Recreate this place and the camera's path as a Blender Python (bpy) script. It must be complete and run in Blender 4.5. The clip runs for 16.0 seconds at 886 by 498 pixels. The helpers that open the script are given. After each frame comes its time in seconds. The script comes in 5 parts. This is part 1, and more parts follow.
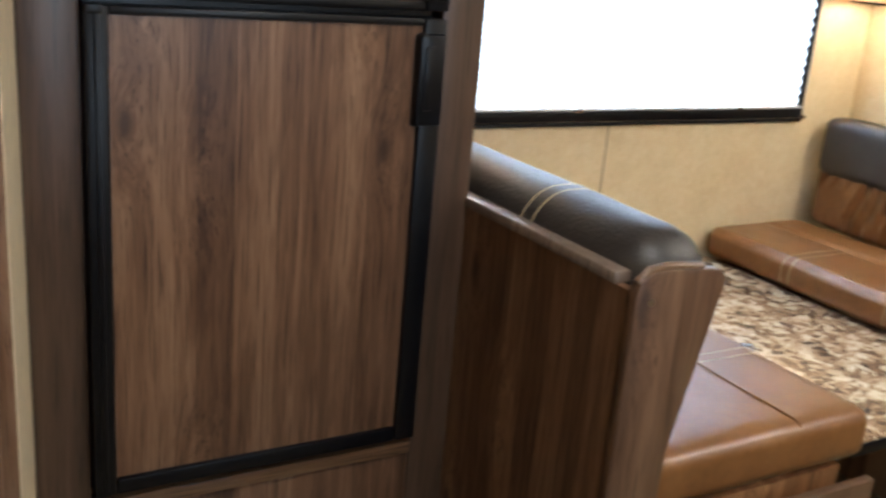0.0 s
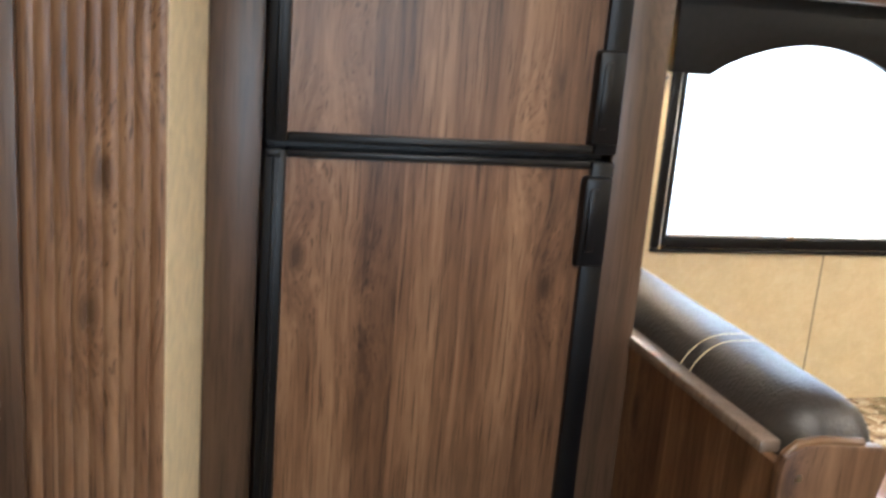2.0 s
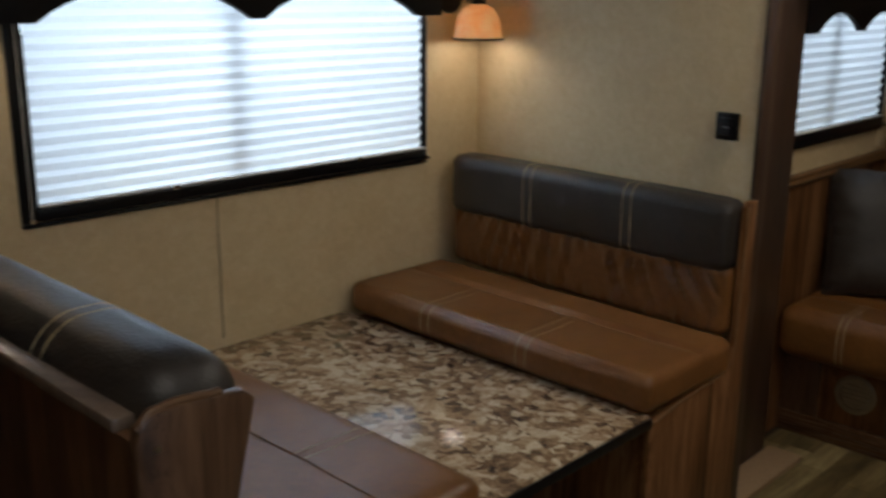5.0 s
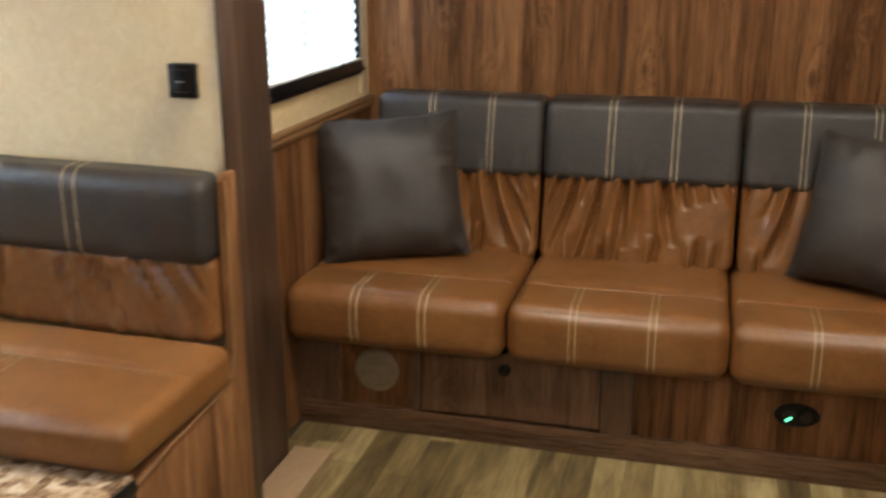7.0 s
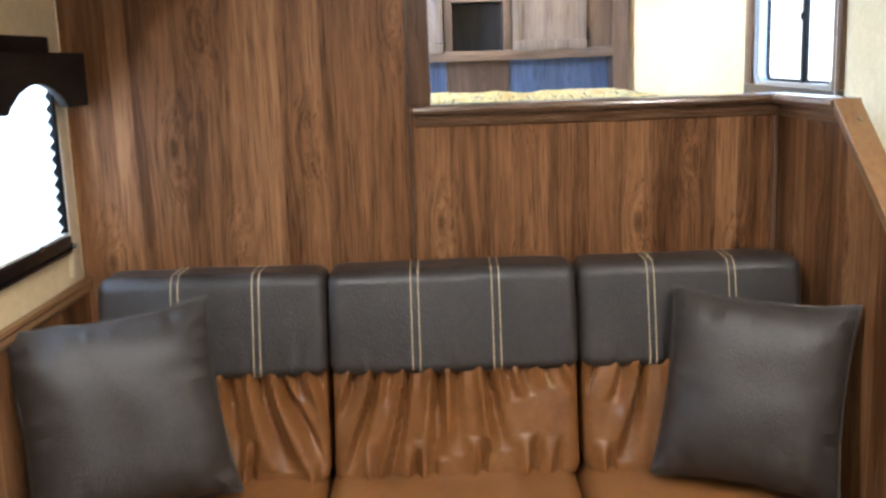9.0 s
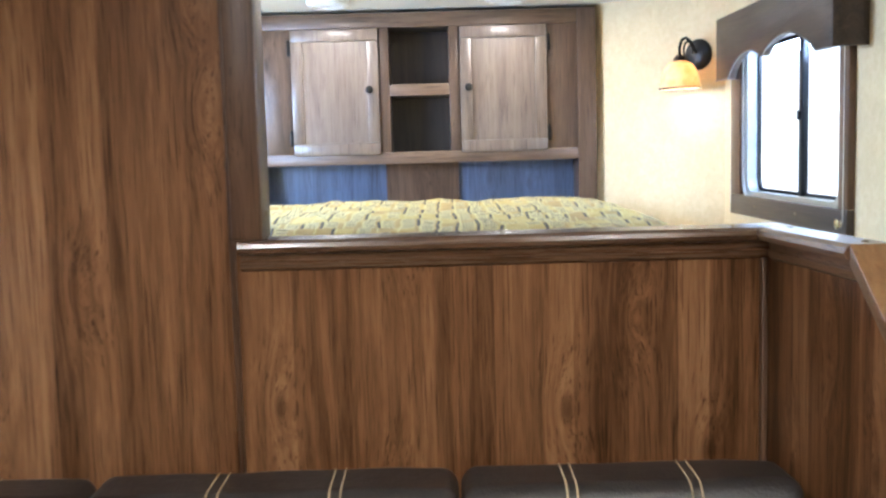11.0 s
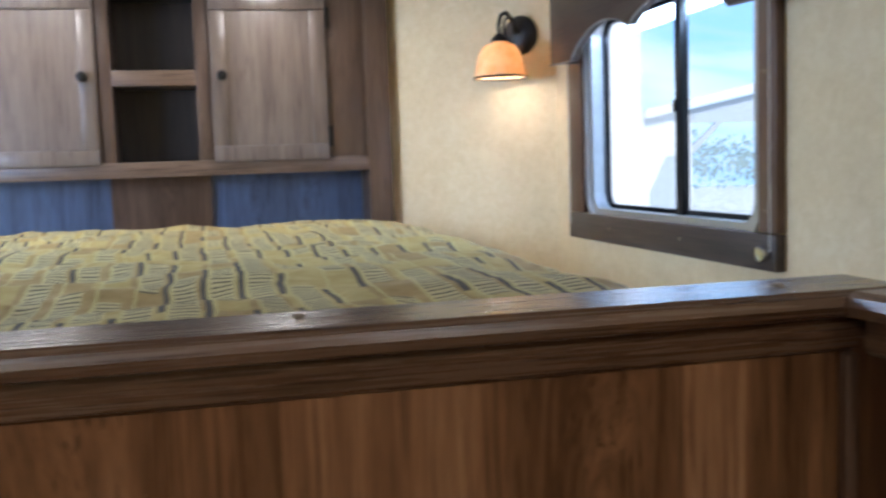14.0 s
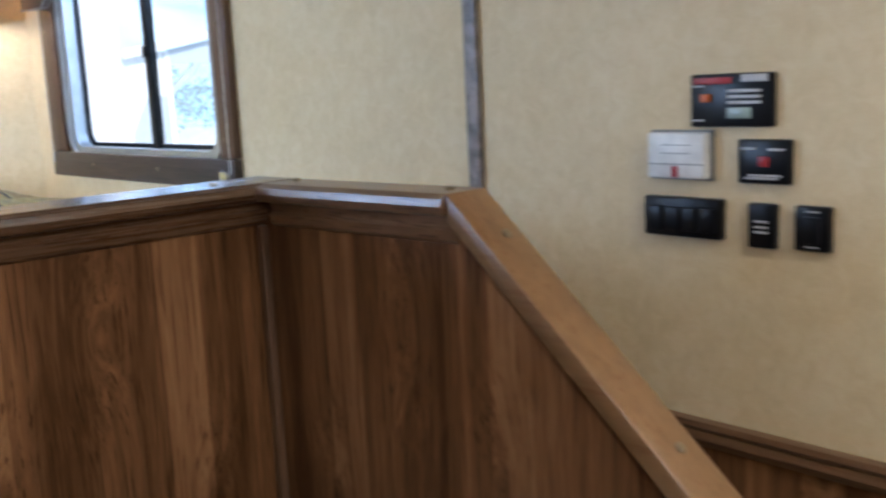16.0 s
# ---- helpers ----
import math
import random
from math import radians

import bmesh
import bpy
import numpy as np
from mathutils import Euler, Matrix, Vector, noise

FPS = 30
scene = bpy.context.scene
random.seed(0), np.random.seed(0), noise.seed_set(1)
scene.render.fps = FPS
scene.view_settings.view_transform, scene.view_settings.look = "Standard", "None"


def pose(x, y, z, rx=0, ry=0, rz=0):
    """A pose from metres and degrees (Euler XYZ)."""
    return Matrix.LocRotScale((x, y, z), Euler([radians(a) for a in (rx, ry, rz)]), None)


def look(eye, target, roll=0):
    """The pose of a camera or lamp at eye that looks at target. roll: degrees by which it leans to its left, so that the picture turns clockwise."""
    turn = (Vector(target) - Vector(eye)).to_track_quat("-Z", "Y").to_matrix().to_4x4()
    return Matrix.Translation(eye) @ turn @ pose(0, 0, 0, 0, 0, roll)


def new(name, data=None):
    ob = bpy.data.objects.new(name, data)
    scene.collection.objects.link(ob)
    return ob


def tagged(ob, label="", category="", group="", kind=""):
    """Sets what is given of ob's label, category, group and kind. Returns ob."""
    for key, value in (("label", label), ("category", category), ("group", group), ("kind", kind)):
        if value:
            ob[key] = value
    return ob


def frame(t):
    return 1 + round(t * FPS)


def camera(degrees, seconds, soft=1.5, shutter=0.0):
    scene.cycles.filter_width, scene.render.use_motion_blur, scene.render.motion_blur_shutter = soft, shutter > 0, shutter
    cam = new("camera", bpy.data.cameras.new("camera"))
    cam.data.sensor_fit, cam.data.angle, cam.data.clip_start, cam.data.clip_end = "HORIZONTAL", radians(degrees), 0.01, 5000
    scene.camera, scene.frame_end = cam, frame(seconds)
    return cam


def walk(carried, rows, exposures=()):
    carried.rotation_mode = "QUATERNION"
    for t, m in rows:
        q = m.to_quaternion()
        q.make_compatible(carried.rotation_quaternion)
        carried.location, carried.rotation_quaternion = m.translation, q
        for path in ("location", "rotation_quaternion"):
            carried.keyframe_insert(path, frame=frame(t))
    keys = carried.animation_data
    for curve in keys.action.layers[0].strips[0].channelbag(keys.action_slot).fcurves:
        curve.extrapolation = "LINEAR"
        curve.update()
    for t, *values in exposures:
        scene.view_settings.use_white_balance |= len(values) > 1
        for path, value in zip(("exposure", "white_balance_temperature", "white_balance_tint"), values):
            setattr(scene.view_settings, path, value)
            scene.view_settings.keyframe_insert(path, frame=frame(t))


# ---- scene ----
cam = camera(48.6, 16.0, soft=2.5, shutter=0.5)
PATH = [
    (0, (0.468, -1.205, 1.405), (-1.168, -0.224, 0.806), 5.0),
    (0.5, (0.435, -1.144, 1.413), (-1.3, -0.398, 0.756), 4.4),
    (1, (0.438, -1.113, 1.444), (-1.369, -0.584, 0.769), 5.4),
    (1.5, (0.512, -1.071, 1.479), (-1.349, -0.619, 0.904), 5.7),
    (2, (0.526, -1.062, 1.518), (-1.345, -0.546, 1.035), 4.7),
    (2.5, (0.56, -1.046, 1.56), (-1.295, -0.414, 1.163), 3.8),
    (3, (0.591, -1.029, 1.585), (-1.212, -0.242, 1.23), 2.4),
    (3.5, (0.633, -0.979, 1.58), (-1.086, -0.032, 1.195), 1.2),
    (6, (0.351, -0.586, 1.419), (-0.57, 1.098, 0.858), -0.0),
    (6.5, (0.304, -0.428, 1.4), (-0.366, 1.367, 0.827), -0.7),
    (7, (0.29, -0.234, 1.392), (-0.202, 1.615, 0.811), -0.1),
    (7.5, (0.289, 0.008, 1.392), (-0.084, 1.89, 0.825), 0.7),
    (8, (0.262, 0.205, 1.394), (-0.005, 2.107, 0.837), -0.1),
    (8.5, (0.139, 0.369, 1.426), (0.049, 2.312, 0.963), -1.3),
    (9, (0.099, 0.512, 1.448), (0.097, 2.475, 1.065), -2.0),
    (9.5, (0.168, 0.686, 1.455), (0.205, 2.659, 1.126), -2.2),
    (10, (0.301, 0.9, 1.48), (0.279, 2.881, 1.208), -1.7),
    (12.5, (0.424, 1.937, 1.472), (0.569, 3.924, 1.3), -2.0),
    (13, (0.39, 2.138, 1.469), (0.63, 4.115, 1.294), -2.5),
    (13.5, (0.354, 2.275, 1.461), (0.711, 4.234, 1.274), -2.5),
    (14, (0.436, 2.336, 1.446), (0.911, 4.271, 1.268), -1.9),
    (14.5, (0.46, 2.315, 1.448), (1.187, 4.168, 1.255), -1.5),
    (15, (0.466, 2.257, 1.438), (1.454, 3.979, 1.195), -0.7),
    (15.5, (0.381, 2.125, 1.432), (1.56, 3.712, 1.131), -1.9),
    (16, (0.283, 1.973, 1.446), (1.62, 3.421, 1.107), -2.8),
]
walk(cam, [(t, look(e, g, r)) for t, e, g, r in PATH], exposures=[(0, 0.28, 6050, 10), (1.5, 0.75, 6150, 10), (2.0, 0.78, 6250, 10), (2.5, 0.45, 6100, 10), (3.0, -0.15, 6250, 10), (3.3, -1.52, 6350, 8), (3.7, -2.0, 6350, 8), (5.8, -1.1, 6450, 10), (6.5, -0.18, 6650, 10), (7.0, 0.22, 6550, 10), (8, 0.62, 6100, 10), (9.0, 0.75, 5700, 10), (10, 0.65, 5800, 10), (12.5, -0.05, 5400, 10), (13.5, -0.46, 5700, 12), (14.5, -0.56, 5700, 13), (15.0, -0.66, 5550, 13), (16, -0.2, 5700, 12)])

# ---- world and sun ----
world = bpy.data.worlds.new("sky")
scene.world = world
world.use_nodes = True
wn = world.node_tree.nodes
sky = wn.new("ShaderNodeTexSky")
sky.sky_type, sky.sun_disc = "NISHITA", False
sky.sun_elevation, sky.sun_rotation = radians(41), radians(197)
world.node_tree.links.new(sky.outputs[0], wn["Background"].inputs[0])
wn["Background"].inputs[1].default_value = 0.15


def lamp(name, kind, m, energy, color=(1, 1, 1), size=0.1, size_y=None, angle=None):
    data = bpy.data.lights.new(name, kind)
    data.energy, data.color = energy, color
    if kind == "AREA":
        data.size = size
        if size_y:
            data.shape, data.size_y = "RECTANGLE", size_y
    elif kind == "SUN":
        data.angle = radians(angle)
    else:
        data.shadow_soft_size = size
    ob = new(name, data)
    ob.matrix_world = m
    return ob


DAY = (0.72, 0.86, 1.0)
BED_DAY = (0.55, 0.72, 1.0)
WARM = (1.0, 0.92, 0.79)
AMBER = (1.0, 0.89, 0.75)
lamp("sun", "SUN", look((-3, -10, 9), (0, 0, 0)), 5.0, (1, 0.95, 0.87), angle=0.5)
# sky light standing in the window openings
lamp("slide_window_light", "AREA", look((-2.3, 0.85, 1.55), (-1.8, 0.85, 1.22)), 60, DAY, 1.5, 0.5)
lamp("side_window_light", "AREA", look((-1.3, 2.58, 1.65), (-0.86, 2.58, 1.2)), 22, DAY, 0.85, 0.45)
lamp("bed_window_light", "AREA", look((1.6, 4.53, 1.815), (0.4, 4.6, 1.2)), 16, BED_DAY, 0.85, 0.07)
lamp("bed_window_light_west", "AREA", look((-0.95, 4.53, 1.6), (0.6, 4.9, 1.2)), 47, BED_DAY, 0.85, 0.55)
lamp("door_window_light", "AREA", look((1.66, -0.4, 1.45), (-1.0, -0.5, 1.4)), 11, DAY, 0.75, 0.75)
# round lights in the ceiling, out of view; first and third are added fill
CEILING_LIGHTS = [(0.05, -0.35, 11), (-0.2, 1.45, 20), (0.95, 1.65, 13), (-0.05, 5.42, 4.0), (0.68, 5.42, 4.0)]
for cx, cy, watts in CEILING_LIGHTS:
    lamp("ceiling_lamp", "AREA", look((cx, cy, 2.052), (cx, cy + 0.001, 0)), watts, WARM, 0.13)

# ---- materials ----
MATS = {}


def base(name, rough=0.5, metal=0.0, spec=0.5):
    m = bpy.data.materials.new(name)
    m.use_nodes = True
    n, l = m.node_tree.nodes, m.node_tree.links
    b = n["Principled BSDF"]
    b.inputs["Roughness"].default_value = rough
    b.inputs["Metallic"].default_value = metal
    b.inputs["Specular IOR Level"].default_value = spec
    MATS[name] = m
    return m, n, l, b


def coords(n, l, scale):
    tc, mp = n.new("ShaderNodeTexCoord"), n.new("ShaderNodeMapping")
    mp.inputs["Scale"].default_value = scale
    l.new(tc.outputs["Object"], mp.inputs["Vector"])
    return mp.outputs["Vector"]


def noise_tex(n, l, vec, scale=1.0, detail=4.0, rough=0.55, dist=0.0):
    t = n.new("ShaderNodeTexNoise")
    t.inputs["Scale"].default_value, t.inputs["Detail"].default_value = scale, detail
    t.inputs["Roughness"].default_value, t.inputs["Distortion"].default_value = rough, dist
    l.new(vec, t.inputs["Vector"])
    return t.outputs["Fac"]


def ramp(n, l, fac, stops):
    r = n.new("ShaderNodeValToRGB")
    while len(r.color_ramp.elements) < len(stops):
        r.color_ramp.elements.new(0.5)
    for e, (p, c) in zip(r.color_ramp.elements, stops):
        e.position, e.color = p, (*c, 1)
    l.new(fac, r.inputs["Fac"])
    return r.outputs["Color"]


def mathn(n, l, op, a, b):
    t = n.new("ShaderNodeMath")
    t.operation = op
    for i, v in enumerate((a, b)):
        if isinstance(v, (int, float)):
            t.inputs[i].default_value = v
        else:
            l.new(v, t.inputs[i])
    return t.outputs[0]


def mixc(n, l, fac, a, b, mode="MIX"):
    t = n.new("ShaderNodeMixRGB")
    t.blend_type = mode
    for i, v in enumerate((fac, a, b)):
        if isinstance(v, (int, float)):
            t.inputs[i].default_value = v
        elif isinstance(v, tuple):
            t.inputs[i].default_value = (*v, 1)
        else:
            l.new(v, t.inputs[i])
    return t.outputs[0]


def bump(n, l, b, h, strength=0.2, dist=0.002):
    t = n.new("ShaderNodeBump")
    t.inputs["Strength"].default_value, t.inputs["Distance"].default_value = strength, dist
    l.new(h, t.inputs["Height"])
    l.new(t.outputs[0], b.inputs["Normal"])


def wood(name, dark, mid, light, along=2, rough=0.36, fine=1.0, streak=1.0, spec=0.5, knot=0.5, coat=0.0, pore=0.5, stave=0.0):
    """Laminate wood: staves of differing tone, drifting grain, pores and oval knots that the grain flows round."""
    m, n, l, b = base(name, rough, 0, spec)
    tc = n.new("ShaderNodeTexCoord")
    sx = n.new("ShaderNodeSeparateXYZ")
    l.new(tc.outputs["Object"], sx.inputs[0])
    u = mathn(n, l, "ADD", sx.outputs[0], sx.outputs[1])
    src = tc.outputs["Object"]
    eye = None
    if along == 2 and knot < 1.0:
        kv = n.new("ShaderNodeCombineXYZ")
        l.new(mathn(n, l, "MULTIPLY", u, 4.3), kv.inputs[0])
        l.new(mathn(n, l, "MULTIPLY", sx.outputs[2], 1.75), kv.inputs[1])
        vo = n.new("ShaderNodeTexVoronoi")
        vo.voronoi_dimensions = "2D"
        vo.inputs["Scale"].default_value = 1.0
        l.new(kv.outputs[0], vo.inputs["Vector"])
        eye = vo.outputs["Distance"]
        push = mathn(n, l, "MULTIPLY", mathn(n, l, "POWER", mathn(n, l, "MAXIMUM", mathn(n, l, "SUBTRACT", 0.34, eye), 0.0), 2.0), 0.3)
        cx = n.new("ShaderNodeCombineXYZ")
        l.new(mathn(n, l, "ADD", sx.outputs[0], push), cx.inputs[0])
        l.new(mathn(n, l, "ADD", sx.outputs[1], push), cx.inputs[1])
        l.new(sx.outputs[2], cx.inputs[2])
        src = cx.outputs[0]

    def v(across, length):
        sc = [across] * 3
        sc[along] = length
        mp = n.new("ShaderNodeMapping")
        mp.inputs["Scale"].default_value = sc
        l.new(src, mp.inputs["Vector"])
        return mp.outputs["Vector"]
    broad = noise_tex(n, l, v(12 * streak, 0.7 * streak), 1, 3, 0.5, 0.6)
    strips = noise_tex(n, l, v(34 * streak, 2.0 * streak), 1, 4, 0.62, 0.9)
    grain = noise_tex(n, l, v(230 * fine, 7 * fine), 1, 5, 0.7, 0.3)
    flake = noise_tex(n, l, v(88 * fine, 5.0 * fine), 1, 6, 0.72, 1.1)
    f = mathn(n, l, "ADD", mathn(n, l, "MULTIPLY", broad, 0.24), mathn(n, l, "MULTIPLY", strips, 0.38))
    f = mathn(n, l, "ADD", f, mathn(n, l, "MULTIPLY", grain, 0.12))
    f = mathn(n, l, "ADD", f, mathn(n, l, "MULTIPLY", flake, 0.28))
    if stave:
        st = n.new("ShaderNodeTexVoronoi")
        st.voronoi_dimensions = "1D"
        st.inputs["Scale"].default_value = 16.0
        l.new(u, st.inputs["W"])
        sc = n.new("ShaderNodeSeparateColor")
        l.new(st.outputs["Color"], sc.inputs[0])
        f = mathn(n, l, "ADD", f, mathn(n, l, "MULTIPLY", mathn(n, l, "SUBTRACT", sc.outputs[0], 0.5), stave))
    col = ramp(n, l, f, [(0.39, dark), (0.51, mid), (0.65, light)])
    if eye is not None:
        ring = ramp(n, l, eye, [(0.02, (knot, knot * 0.92, knot * 0.86)), (0.07, (1, 1, 1))])
        some = n.new("ShaderNodeSeparateColor")
        l.new(vo.outputs["Color"], some.inputs[0])
        col = mixc(n, l, mathn(n, l, "GREATER_THAN", some.outputs[0], 0.5), col, mixc(n, l, 1.0, col, ring, "MULTIPLY"))
    pores = noise_tex(n, l, v(300 * fine, 7 * fine), 1, 2, 0.5, 0.0)
    col = mixc(n, l, 1.0, col, ramp(n, l, pores, [(0.33, (pore, pore * 0.9, pore * 0.84)), (0.42, (1, 1, 1))]), "MULTIPLY")
    l.new(col, b.inputs["Base Color"])
    b.inputs["Coat Weight"].default_value, b.inputs["Coat Roughness"].default_value = coat, 0.2
    rg = mathn(n, l, "ADD", mathn(n, l, "MULTIPLY", grain, 0.22), rough - 0.1)
    l.new(rg, b.inputs["Roughness"])
    bump(n, l, b, grain, 0.18, 0.0012)
    return m


WALNUT = ((0.082, 0.034, 0.0125), (0.205, 0.093, 0.038), (0.35, 0.176, 0.079))
wood("wall_wood", *WALNUT, stave=0.15, spec=0.16, rough=0.42)
wood("panel_wood", (0.06, 0.028, 0.0145), (0.152, 0.077, 0.041), (0.265, 0.152, 0.087), stave=0.12, knot=0.35, pore=0.4, spec=0.4)
wood("trim_wood", (0.055, 0.026, 0.014), (0.115, 0.06, 0.033), (0.18, 0.1, 0.056))
wood("trim_wood_x", (0.056, 0.027, 0.0135), (0.115, 0.059, 0.031), (0.175, 0.098, 0.053), along=0, rough=0.26, knot=1.0, coat=0.28)
wood("trim_wood_y", (0.085, 0.042, 0.02), (0.16, 0.085, 0.043), (0.23, 0.132, 0.072), along=1, rough=0.3, knot=1.0, coat=0.35)
wood("stile_wood", (0.038, 0.021, 0.0125), (0.078, 0.044, 0.027), (0.125, 0.073, 0.045))
wood("rail_wood", (0.175, 0.09, 0.037), (0.225, 0.121, 0.052), (0.275, 0.155, 0.07), along=1, rough=0.34, pore=0.9, knot=1.0, fine=0.4)
wood("door_wood", (0.115, 0.081, 0.06), (0.17, 0.124, 0.095), (0.23, 0.174, 0.138), rough=0.34, knot=1.0, coat=0.3)
# dark wood with the shade of cubbies and door gaps in its colour
wood("recess_shade_wood", (0.022, 0.014, 0.01), (0.04, 0.026, 0.018), (0.06, 0.04, 0.028), rough=0.45, knot=1.0)
wood("door_wood_y", (0.15, 0.092, 0.044), (0.2, 0.126, 0.062), (0.255, 0.166, 0.086), along=1, rough=0.28, knot=1.0, coat=0.4, pore=0.75)
# wood with the blue window light falling on it put into its colour
wood("blue_daylit_wood", (0.055, 0.07, 0.105), (0.09, 0.115, 0.185), (0.13, 0.17, 0.27), knot=0.8)
wood("case_wood", (0.056, 0.032, 0.02), (0.105, 0.062, 0.039), (0.165, 0.103, 0.067))
wood("case_wood_x", (0.085, 0.05, 0.03), (0.155, 0.094, 0.058), (0.225, 0.145, 0.095), along=0)
wood("frame_wood_y", (0.03, 0.018, 0.012), (0.055, 0.034, 0.024), (0.085, 0.054, 0.038), along=1, rough=0.4)


def wallpaper(name, a, bcol, c):
    m, n, l, b = base(name, 0.62, 0, 0.35)
    v = coords(n, l, (1, 1, 1))
    big = noise_tex(n, l, v, 5, 4, 0.6, 0.5)
    mid = noise_tex(n, l, v, 34, 5, 0.65, 0.8)
    weave = noise_tex(n, l, coords(n, l, (160, 160, 520)), 1, 2, 0.5)
    f = mathn(n, l, "ADD", mathn(n, l, "MULTIPLY", big, 0.35), mathn(n, l, "MULTIPLY", mid, 0.5))
    f = mathn(n, l, "ADD", f, mathn(n, l, "MULTIPLY", weave, 0.15))
    l.new(ramp(n, l, f, [(0.32, a), (0.5, bcol), (0.68, c)]), b.inputs["Base Color"])
    bump(n, l, b, mathn(n, l, "ADD", weave, mid), 0.12, 0.001)
    return m


wallpaper("cream_wall", (0.63, 0.48, 0.27), (0.71, 0.56, 0.335), (0.78, 0.645, 0.42))
wallpaper("ceiling_vinyl", (0.68, 0.65, 0.57), (0.73, 0.7, 0.62), (0.78, 0.75, 0.67))


def leather(name, a, bcol, rough, pore=240, rel=0.35):
    m, n, l, b = base(name, rough, 0, 0.5)
    v = coords(n, l, (1, 1, 1))
    big = noise_tex(n, l, v, 7, 4, 0.6, 0.3)
    pores = n.new("ShaderNodeTexVoronoi")
    pores.inputs["Scale"].default_value = pore
    l.new(v, pores.inputs["Vector"])
    mott = noise_tex(n, l, v, 60, 4, 0.6)
    f = mathn(n, l, "ADD", mathn(n, l, "MULTIPLY", big, 0.6), mathn(n, l, "MULTIPLY", mott, 0.4))
    l.new(ramp(n, l, f, [(0.36, a), (0.64, bcol)]), b.inputs["Base Color"])
    l.new(mathn(n, l, "ADD", mathn(n, l, "MULTIPLY", mott, 0.2), rough - 0.1), b.inputs["Roughness"])
    bump(n, l, b, mathn(n, l, "ADD", pores.outputs["Distance"], mathn(n, l, "MULTIPLY", mott, 0.6)), rel, 0.0012)
    return m


leather("tan_leather", (0.152, 0.06, 0.0165), (0.234, 0.101, 0.031), 0.36, 240, 0.13)
leather("dark_leather", (0.023, 0.019, 0.017), (0.039, 0.0325, 0.029), 0.42, 170, 0.6)
leather("pillow_leather", (0.03, 0.0245, 0.021), (0.05, 0.041, 0.035), 0.5, 210, 0.55)


def plain(name, col, rough=0.5, metal=0.0, var=0.12, spec=0.5, scale=30):
    m, n, l, b = base(name, rough, metal, spec)
    f = noise_tex(n, l, coords(n, l, (1, 1, 1)), scale, 4, 0.6)
    lo, hi = tuple(c * (1 - var) for c in col), tuple(min(1, c * (1 + var)) for c in col)
    l.new(ramp(n, l, f, [(0.35, lo), (0.65, hi)]), b.inputs["Base Color"])
    l.new(mathn(n, l, "ADD", mathn(n, l, "MULTIPLY", f, 0.16), rough - 0.08), b.inputs["Roughness"])
    return m


plain("black_plastic", (0.004, 0.004, 0.005), 0.36, 0, 0.12, 0.28)
plain("dark_metal", (0.02, 0.017, 0.015), 0.38, 0.7)
plain("screw_metal", (0.3, 0.24, 0.17), 0.35, 0.9)
plain("chrome", (0.7, 0.7, 0.7), 0.15, 1.0, 0.03)
plain("aluminium", (0.62, 0.64, 0.66), 0.32, 0.9, 0.06)
plain("white_plastic", (0.72, 0.71, 0.68), 0.4)
plain("grey_plastic", (0.18, 0.18, 0.18), 0.4)
plain("red_plastic", (0.35, 0.02, 0.02), 0.4)
plain("orange_plastic", (0.6, 0.13, 0.02), 0.4)
plain("print_white", (0.55, 0.55, 0.55), 0.5)
plain("lcd_grey", (0.28, 0.34, 0.3), 0.25)
plain("thread", (0.55, 0.44, 0.27), 0.7)
plain("beige_plastic", (0.27, 0.2, 0.12), 0.45)
plain("valance_vinyl", (0.008, 0.0068, 0.0065), 0.55, 0, 0.25, 0.25, 60)
plain("dark_void", (0.02, 0.015, 0.012), 0.6)
plain("cream_edge", (0.6, 0.49, 0.32), 0.5)
plain("strip_carpet", (0.36, 0.24, 0.14), 0.8, 0, 0.2, 0.2, 200)
plain("gravel", (0.74, 0.73, 0.7), 0.9, 0, 0.3, 0.2, 3)
plain("building_white", (0.8, 0.8, 0.79), 0.6)
# shaded copy of the building white; its shade is in the colour
plain("shade_grey", (0.5, 0.54, 0.58), 0.6)
plain("pale_sheet", (0.62, 0.6, 0.55), 0.8)
plain("silver_tape", (0.2, 0.17, 0.16), 0.45, 0.0, 0.5, 0.5, 40)

m, n, l, b = base("table_stone", 0.15)
v = coords(n, l, (1, 1, 1))
wv = noise_tex(n, l, v, 9, 3, 0.6, 0)
dv = n.new("ShaderNodeVectorMath"); dv.operation = "MULTIPLY_ADD"
nz = n.new("ShaderNodeTexNoise"); nz.inputs["Scale"].default_value = 22
l.new(v, nz.inputs["Vector"])
l.new(nz.outputs["Color"], dv.inputs[0]); dv.inputs[1].default_value = (0.05, 0.05, 0.05); l.new(v, dv.inputs[2])
vo = n.new("ShaderNodeTexVoronoi"); vo.inputs["Scale"].default_value = 42
l.new(dv.outputs[0], vo.inputs["Vector"])
sp = n.new("ShaderNodeSeparateColor"); l.new(vo.outputs["Color"], sp.inputs[0])
fine = noise_tex(n, l, coords(n, l, (1.0, 0.7, 1.0)), 48, 7, 0.78, 1.6)
f = mathn(n, l, "ADD", mathn(n, l, "MULTIPLY", sp.outputs[0], 0.3), mathn(n, l, "MULTIPLY", fine, 0.7))
f = mathn(n, l, "ADD", f, mathn(n, l, "MULTIPLY", mathn(n, l, "SUBTRACT", wv, 0.5), 0.35))
